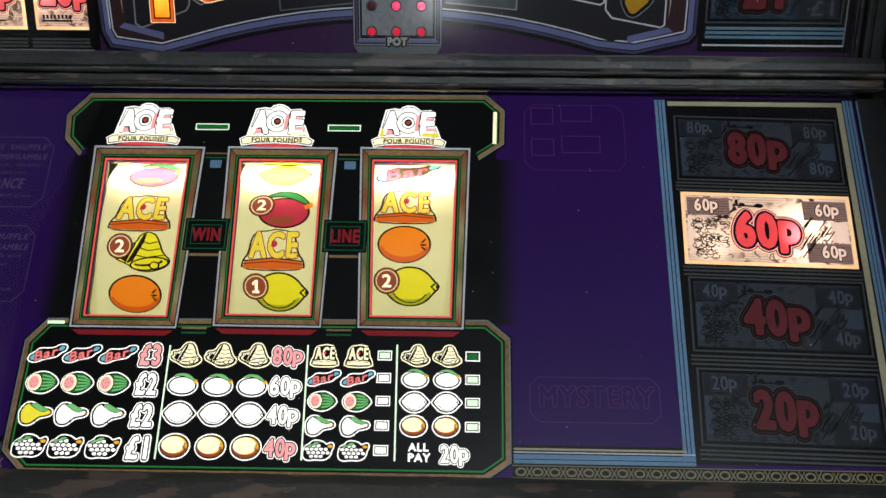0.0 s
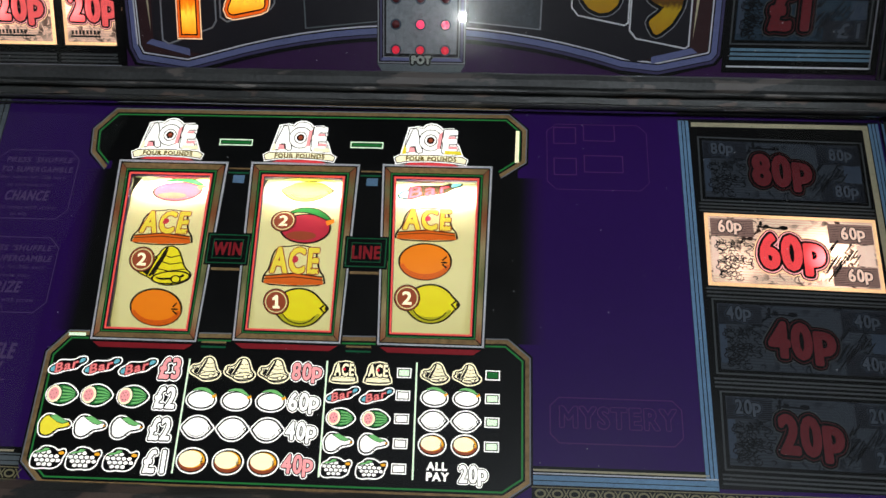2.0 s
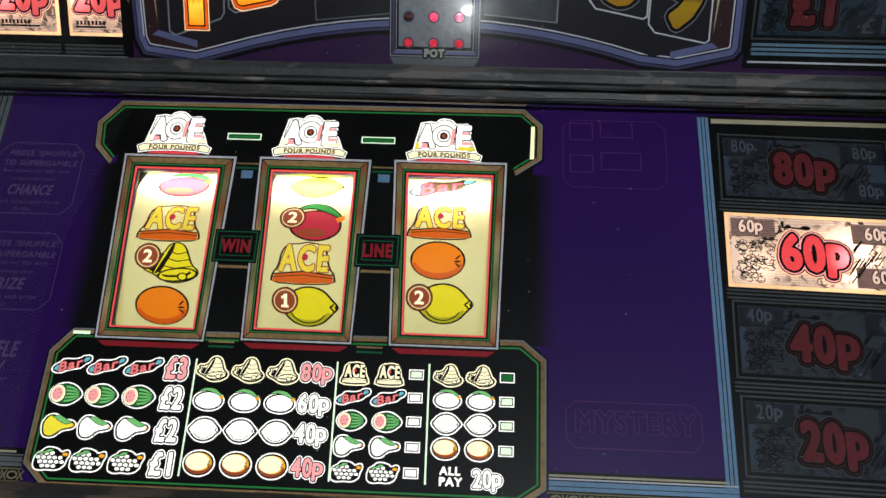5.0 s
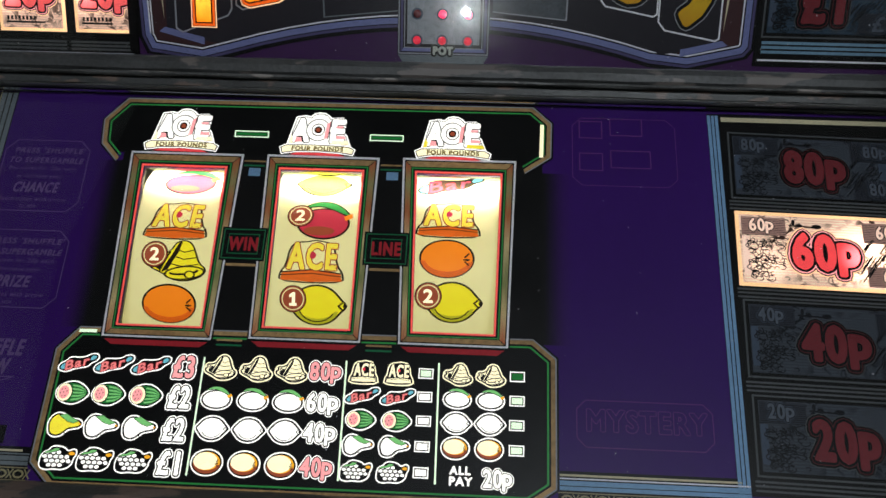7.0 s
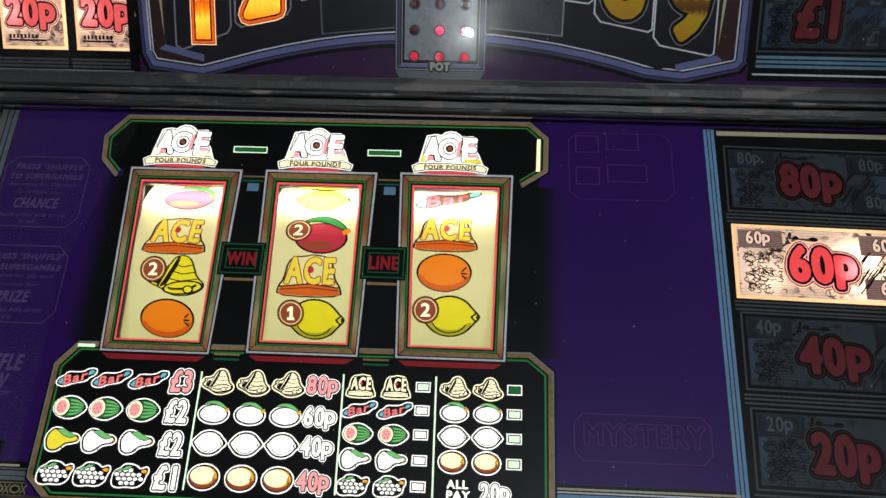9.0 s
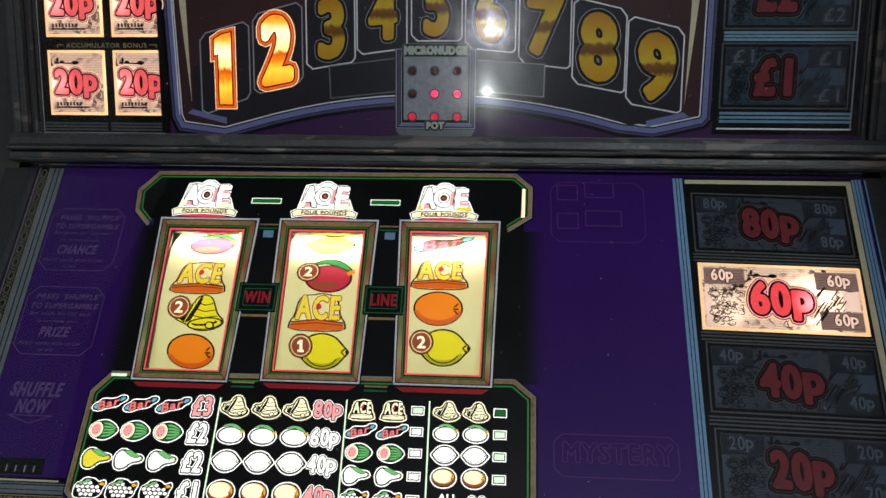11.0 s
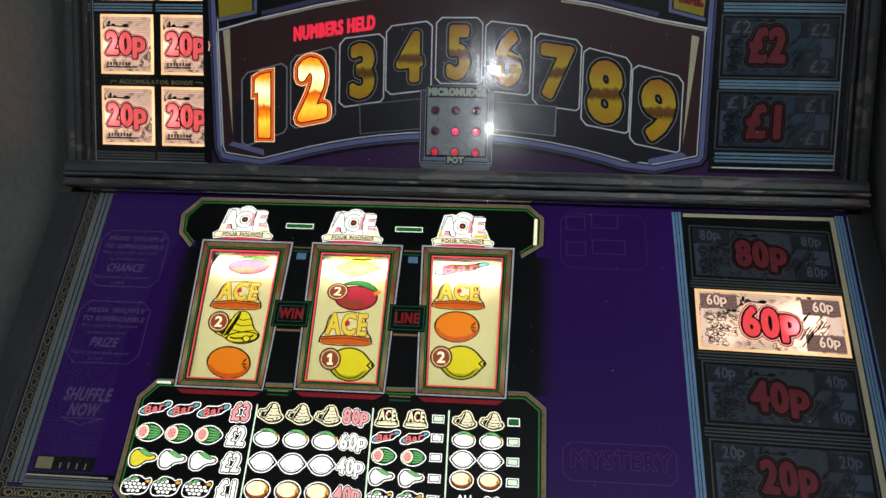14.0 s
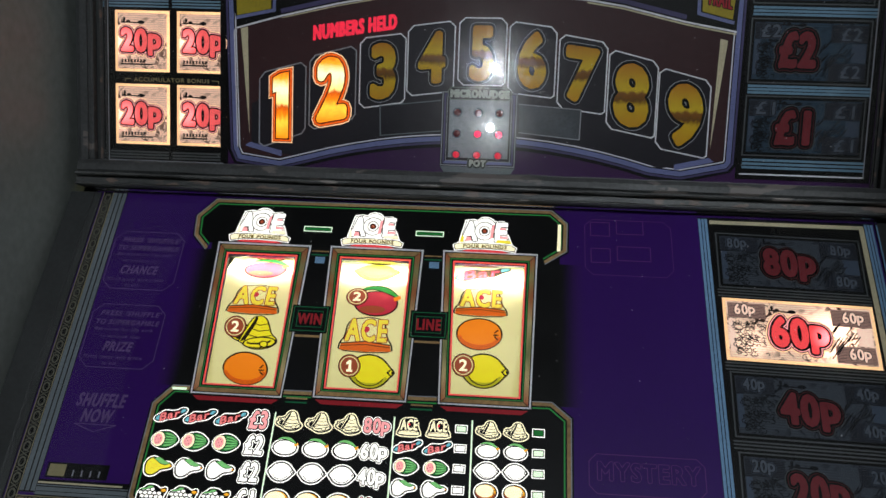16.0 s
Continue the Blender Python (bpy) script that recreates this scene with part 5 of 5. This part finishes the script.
for v in (-0.0543, -0.1036, -0.1518, -0.1990):
    for d in (-0.0022, 0.0, 0.0020):
        part("steel_line", sheet([[(0.1322, v + d + 0.0004), (0.2262, v + d - 0.0016), (0.2262, v + d - 0.0006), (0.1322, v + d + 0.0014)]], Z1 + 0.0001), GREY_DIM, ladder)
for v0, v1, s, on, tb in ((-0.0508, -0.0103, "80p", False, (0.1617, -0.0446, 0.1963, -0.0198)), (-0.1000, -0.0580, "60p", True, (0.1608, -0.0938, 0.1970, -0.0684)),
                          (-0.1476, -0.1072, "40p", False, (0.1600, -0.1420, 0.1958, -0.1176)), (-0.1950, -0.1560, "20p", False, (0.1600, -0.1902, 0.1932, -0.1656))):
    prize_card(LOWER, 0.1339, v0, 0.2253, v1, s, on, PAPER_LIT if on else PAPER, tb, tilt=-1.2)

# ---- upper glass ----
upper = thing("upper_glass", UPPER, "dark printed upper glass with a numbered fan", "glass panel")
part("violet_sheet", sheet([rect(-0.2850, -0.0110, 0.2370, 0.36)], 0.0, 0.002), PURPLE_UP, upper, "dull violet printed backing")
U1, U2, U3 = 0.0003, 0.0006, 0.0009
K = 1.22


def arc_z(d):
    return 0.0125 - K * d * d


def fan_outline(grow=0.0, head=0.125):
    """The fan's lower edge: two foot corners joined by a shallow arch."""
    pts = [(MID - 0.1755 - grow, head), (MID - 0.1705 - grow, 0.0035), (MID - 0.1665 - grow * 0.8, -0.0050 - grow * 0.5), (MID - 0.1356, -0.0091 - grow)]
    for k in range(1, 16):
        d = -0.1340 + 0.268 * k / 16
        pts.append((MID + d, arc_z(abs(d)) - grow))
    pts += [(MID + 0.1390, -0.0064 - grow), (MID + 0.1700 + grow * 0.8, 0.0005 - grow * 0.5), (MID + 0.1735 + grow, 0.0050), (MID + 0.1745 + grow, head)]
    return pts


outline = fan_outline()
fan = part("fan_panel", sheet([fan_outline(0.0022)], U1), INK, upper, "maroon fan panel framed in lavender")
bands = [(0.0, 0.0015, LAVENDER_DARK, "lower_bevel"), (0.0015, 0.0020, INK, "black_line"), (0.0020, 0.0052, LAVENDER, "lavender_frame"), (0.0052, 0.0060, INK, "black_line"), (0.0060, 0.0068, WHITE, "white_line")]
for d0, d1, material, name in bands:
    a, b = inset(outline, d0), inset(outline, d1)
    part(name, sheet([[a[i], a[i + 1], b[i + 1], b[i]] for i in range(len(a) - 1)], U1 + 0.0001), material, fan)
part("fan_field", sheet([inset(outline, 0.0072)], U1 + 0.00012), MAROON, fan)
# charcoal ground behind the lower half of the number boxes
low = [(MID - 0.1560, 0.0060), (MID - 0.1300, 0.0010)] + [(MID + d, arc_z(abs(d)) + 0.0072) for d in np.linspace(-0.125, 0.125, 13)] + [(MID + 0.1330, 0.0020), (MID + 0.1560, 0.0080), (MID + 0.1560, 0.0350)] + [(MID + d, 0.066 - K * d * d) for d in np.linspace(0.150, -0.150, 13)] + [(MID - 0.1560, 0.0350)]
part("charcoal_field", sheet([low], U1 + 0.00016), SOOT, fan)
for s in (-1, 1):
    part("foot_bar", sheet([[(MID + s * 0.1605, 0.0062), (MID + s * 0.1345, -0.0005), (MID + s * 0.1345, 0.0035), (MID + s * 0.1570, 0.0088)]], U2), LAVENDER, fan)
    part("cream_slip", sheet([[(MID + s * 0.1640, 0.0858), (MID + s * 0.1590, 0.0872), (MID + s * 0.1572, 0.0132)]], U2), CREAM, fan)
# head of the fan: lines rising to the middle
head = [(-0.1925, 0.0862), (-0.1613, 0.0950), (-0.1225, 0.1040), (-0.0900, 0.1100), (MID, 0.1150), (0.0450, 0.1100), (0.0690, 0.1065), (0.1093, 0.0974), (0.1428, 0.0917)]
part("head_field", sheet([head + [(0.1440, 0.125), (-0.1990, 0.125)]], U2), INK, fan)
part("white_line", sheet(stroke(head, 0.0012), U2 + 0.0001), WHITE, fan)
part("lavender_line", sheet(stroke([(x, y + 0.0032) for x, y in head[1:-1]], 0.0030), U2 + 0.0001), LAVENDER_DARK, fan)
part("cream_line", sheet(stroke([(x, y - 0.0014) for x, y in head[1:4]], 0.0007) + stroke([(x, y - 0.0016) for x, y in head[5:]], 0.0010), U2 + 0.0001), CREAM, fan)
part("mustard_tile", sheet([[(-0.1925, 0.0945), (-0.1690, 0.0995), (-0.1690, 0.125), (-0.1940, 0.125)]], U2 + 0.0002), MUSTARD, fan, "mustard yellow tile")
part("tile_edge", sheet(stroke([(-0.1928, 0.0930), (-0.1668, 0.0985), (-0.1660, 0.125)], 0.0022), U2 + 0.0002), LAVENDER, fan)
part("trail_tile", sheet([[(0.1200, 0.1045), (0.1400, 0.0995), (0.1415, 0.125), (0.1195, 0.125)]], U2 + 0.0002), MUSTARD, fan, "yellow tile with red lettering")
word(fan, "tile_lettering", "TRAIL", (0.1225, 0.1075, 0.1390, 0.1175), U2 + 0.0003, [(0.06, INK), (0.02, RED)], shear=-0.2)
part("tile_edge", sheet(stroke([(0.1175, 0.125), (0.1178, 0.1030), (0.1405, 0.0975)], 0.0022), U2 + 0.0002), LAVENDER, fan)

BOXES = [((-0.1768, 0.0563), (-0.1437, 0.0654), 0.0041, 0.0170), ((-0.1419, 0.0685), (-0.1090, 0.0771), 0.0175, 0.0275), ((-0.1072, 0.0816), (-0.0751, 0.0860), 0.0335, 0.0391),
         ((-0.0746, 0.0905), (-0.0420, 0.0950), 0.0429, 0.0475), ((-0.0400, 0.0970), (-0.0073, 0.0973), 0.0516, 0.0519), ((-0.0060, 0.0955), (0.0262, 0.0919), 0.0475, 0.0443),
         ((0.0275, 0.0880), (0.0604, 0.0828), 0.0385, 0.0345), ((0.0610, 0.0790), (0.0944, 0.0711), 0.0262, 0.0195), ((0.0946, 0.0680), (0.1296, 0.0595), 0.0140, 0.0073)]
NUMS = [(-0.1706, 0.0098, -0.1520, 0.0596), (-0.1386, 0.0228, -0.1131, 0.0709), (-0.1017, 0.0385, -0.0797, 0.0810), (-0.0692, 0.0500, -0.0462, 0.0892), (-0.0343, 0.0525, -0.0137, 0.0940), (-0.0019, 0.0485, 0.0219, 0.0911), (0.0301, 0.0404, 0.0572, 0.0817), (0.0631, 0.0251, 0.0911, 0.0718), (0.0993, 0.0131, 0.1272, 0.0595)]


def number_box(k):
    (x0, t0), (x1, t1), b0, b1 = BOXES[k]
    on = k < 2
    ob = thing("number_panel", UPPER @ Matrix.Translation(((x0 + x1) / 2, 0, U2)), ("lit" if on else "unlit gold") + " number panel " + str(k + 1) + " outlined in white", "number panel", "fan number panels")
    h = (x1 - x0) / 2
    c = 0.0040
    st, sb = (t1 - t0) / (2 * h), (b1 - b0) / (2 * h)
    pts = [(-h + c, b0 + sb * c), (h - c * 0.6, b1 - sb * c), (h, b1 + c * 0.6), (h, t1 - c), (h - c, t1 - st * c), (-h + c, t0 + st * c), (-h, t0 - c), (-h, b0 + c)]
    part("panel_ground", sheet([pts], 0.0), SOOT, ob)
    part("white_line", ring(pts, inset(pts, 0.0009), 0.0001), GREY if k < 2 else WHITE, ob)
    nx0, ny0, nx1, ny1 = NUMS[k]
    mid = (x0 + x1) / 2
    w = nx1 - nx0
    pad = 0.0022
    bx = (nx0 - mid + pad, ny0 + pad, nx1 - mid - pad, ny1 - pad)
    sh = st * 0.8
    layers = [(0.100, HALO), (0.088, INK), (0.082, LIT_DEEP), (0.056, INK), (0.042, NUMERAL_LIT)] if on else [(0.082, GREY), (0.072, INK), (0.040, NUMERAL)]
    if k == 0:
        one = [(0.22, 0.0), (0.95, 0.0), (0.95, 1.0), (0.42, 0.97), (0.0, 0.90), (0.0, 0.68), (0.22, 0.70)]
        bx = (bx[0] + 0.0015, bx[1], bx[2] - 0.0012, bx[3])
        one = [(bx[0] + x * (bx[2] - bx[0]), bx[1] + y * (bx[3] - bx[1])) for x, y in one]
        first = None
        for i, (name, d, material) in enumerate((("numeral", -0.0031, HALO), ("outline", -0.0025, INK), ("outline", -0.0022, LIT_DEEP), ("outline", -0.0008, INK), ("face", 0.0, NUMERAL_LIT))):
            o1 = part(name, sheet([inset(one, d)], 0.0002 + 0.00012 * i), material, first or ob)
            first = first or o1
        return
    word(ob, "numeral", str(k + 1), bx, 0.0002, layers, shear=sh)


for k in range(9):
    number_box(k)
word(fan, "held_lettering", "NUMBERS HELD", (-0.1396, 0.0833, -0.0820, 0.0938), U2 + 0.0001, [(0.050, LIT_HELD)], shear=0.16)
for pts in ([(-0.0922, 0.0362), (-0.0505, 0.0413), (-0.0497, 0.0207), (-0.0915, 0.0163)], [(0.0025, 0.0403), (0.0443, 0.0378), (0.0441, 0.0177), (0.0033, 0.0213)]):
    left_one = pts[0][0] < -0.05
    ob = part("blank_window", sheet([pts], U2 + 0.0004), SOOT if left_one else DIM_PLATE, fan, "blank dark display window" if left_one else "scuffed grey display window")
    part("window_edge", sheet(stroke([pts[0], pts[1]], 0.0007) + stroke([pts[3], pts[2]], 0.0007) + stroke([pts[0], pts[3]] if left_one else [pts[1], pts[2]], 0.0009), U2 + 0.0005), ASH if left_one else GREY, ob)

# nudge display with nine diodes
micro = thing("nudge_display", UPPER @ Matrix.Translation((-0.0241, 0.0, U2 + 0.0006)), "steel display with nine red diodes in a lavender frame", "display")
hw = 0.0258
part("surround", sheet([rect(-hw, -0.0030, hw, 0.0478)], 0.0, 0.0005), INK, micro)
o = rect(-0.0254, -0.0026, 0.0254, 0.0474)
part("pale_line", ring(o, inset(o, 0.0007), 0.0001), GREY, micro)
o = inset(o, 0.0013)
part("lavender_edge", ring(o, inset(o, 0.0014), 0.0001), LAVENDER_DARK, micro)
part("lavender_sill", sheet([[(-0.0236, -0.0010), (0.0236, -0.0010), (0.0222, 0.0010), (-0.0222, 0.0010)]], 0.00015), LAVENDER, micro)
o = inset(o, 0.0020)
part("pale_line", ring(o, inset(o, 0.0005), 0.0002), GREY, micro)
part("steel_plate", sheet([rect(-0.0204, 0.0030, 0.0204, 0.0428)], 0.0003), STEEL_PLATE, micro)
part("foot", sheet([[(-0.0256, -0.0030), (0.0256, -0.0030), (0.0222, -0.0082), (-0.0222, -0.0082)]], 0.0002), ASH, micro, "pale grey foot")
part("title_plate", sheet([chamfer(-0.0216, 0.0420, 0.0216, 0.0506, 0.002)], 0.0004), WHITE_DARK, micro)
part("title_ground", sheet([chamfer(-0.0211, 0.0425, 0.0211, 0.0501, 0.0018)], 0.00045), INK, micro)
word(micro, "lettering", "MICRONUDGE", (-0.0202, 0.0434, 0.0202, 0.0492), 0.0005, [(0.075, WHITE_DIM)])
word(micro, "lettering", "POT", (-0.0058, -0.0030, 0.0058, 0.0020), 0.0006, [(0.24, WHITE_DARK), (0.20, INK), (0.065, WHITE_DIM)])
for r, y in enumerate((0.0336, 0.0193, 0.0050)):
    for c, x in enumerate((-0.0148, -0.0006, 0.0138)):
        bm = bmesh.new()
        bmesh.ops.create_uvsphere(bm, u_segments=16, v_segments=8, radius=0.0023)
        bmesh.ops.scale(bm, vec=(1, 1, 0.7), verts=bm.verts)
        for f0 in bm.faces:
            f0.smooth = True
        on = (LED_OFF, LED_OFF, LED_OFF, LED_OFF, LED_ON, LED_ON, LED_HALF, LED_HALF, LED_HALF)[r * 3 + c]
        d = part("diode", bm, on, micro, m=pose(x, y, 0.0010))
        part("bezel", ring(ell(0, 0, 0.0032, 0.0032, 18), ell(0, 0, 0.0022, 0.0022, 18), -0.0006), NOTE_MID, d)

# prize columns beside the fan
lcol = part("left_column", sheet([rect(-0.2850, -0.0075, -0.1985, 0.160)], U1), INK, upper, "black backing with steel lines")
for y in (-0.0048, -0.0028, -0.0008, 0.0990, 0.1010, 0.1030):
    part("steel_line", sheet([rect(-0.2835, y - 0.0006, -0.2410, y + 0.0006), rect(-0.2385, y - 0.0006, -0.2030, y + 0.0006)], U1 + 0.0001), STEEL if y > 0.05 else GREY_DIM, lcol)
part("pale_line", sheet([rect(-0.2846, -0.0068, -0.2840, 0.160), rect(-0.2846, -0.0072, -0.2020, -0.0066)], U1 + 0.0001), GREY, lcol)
word(lcol, "bonus_lettering", "ACCUMULATOR BONUS", (-0.2660, 0.0478, -0.2120, 0.0508), U1 + 0.0001, [(0.02, GOLD)])
part("bonus_line", sheet(stroke([(-0.2720, 0.0478), (-0.2720, 0.0496), (-0.2680, 0.0496)], 0.0005) + stroke([(-0.2100, 0.0496), (-0.2055, 0.0496), (-0.2055, 0.0478)], 0.0005), U1 + 0.0001), GOLD, lcol)
for xa, xb, clip in ((-0.2790, -0.2403, None), (-0.2350, -0.1963, -0.2012)):
    for ya, yb in ((0.0045, 0.0462), (0.0546, 0.0962), (0.1060, 0.1475)):
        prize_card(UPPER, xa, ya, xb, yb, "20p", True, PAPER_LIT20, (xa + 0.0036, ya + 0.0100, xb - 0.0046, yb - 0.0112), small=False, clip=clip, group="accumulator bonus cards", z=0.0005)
part("column_edge", sheet([[(-0.2035, -0.0050), (-0.1985, -0.0062), (-0.2010, 0.125), (-0.2040, 0.125)]], U3 + 0.0010), INK, fan)
part("stile_line", sheet([[(-0.1918, 0.0050), (-0.1910, 0.0055), (-0.1940, 0.0850), (-0.1948, 0.0850)]], U3), WHITE, fan)
rcol = part("right_column", sheet([rect(0.1490, -0.0045, 0.2365, 0.160)], U1), INK, upper, "black backing with steel lines")
part("white_line", sheet([rect(0.1515, -0.0015, 0.2326, -0.0005)], U1 + 0.0001), WHITE, rcol)
part("white_line", sheet([rect(0.2318, -0.0015, 0.2326, 0.160)], U1 + 0.0001), GREY, rcol)
for y in (0.0035, 0.0060, 0.0085, 0.0530, 0.0551, 0.0572, 0.1036, 0.1058, 0.1080):
    part("steel_line", sheet([rect(0.1530, y - 0.0008, 0.2318, y + 0.0008)], U1 + 0.0001), STEEL, rcol)
for ya, yb, s, tb in ((0.0112, 0.0512, "\u00a31", (0.1715, 0.0180, 0.1962, 0.0430)), (0.0591, 0.1012, "\u00a32", (0.1702, 0.0682, 0.1960, 0.0940)), (0.1103, 0.1530, "\u00a33", (0.1702, 0.1190, 0.1960, 0.1450))):
    prize_card(UPPER, 0.1522, ya, 0.2298, yb, s, False, PAPER_TEAL, tb)
pane_ob = part("glass_pane", sheet([rect(-0.2848, -0.0105, 0.2368, 0.358)], 0.0060, 0.002), GLASS_UP, upper, "clear scuffed glass")
pane_ob.visible_shadow = False
dust(upper, -0.28, -0.005, 0.235, 0.12, 0.0061, 140)

# torn label edge and flakes caught under the ledge
for x0, x1, y0, y1 in ((0.1620, 0.2170, 0.0040, 0.0060), (0.1480, 0.1580, 0.0030, 0.0042), (0.2210, 0.2280, 0.0032, 0.0046)):
    pts = [(x0 + (x1 - x0) * k / 10, y1 + 0.0006 * noise.noise((k * 1.7, x0 * 90, 0))) for k in range(11)] + [(x0 + (x1 - x0) * k / 10, y0 + 0.0014 * noise.noise((k * 2.3, x1 * 70, 5))) for k in range(10, -1, -1)]
    tagged(part("paper_scrap", sheet([pts], 0.0, 0.0002), WHITE, None, m=LOWER @ Matrix.Translation((0, 0, 0.0090))), "torn white paper edge stuck to the glass", "paper scrap")
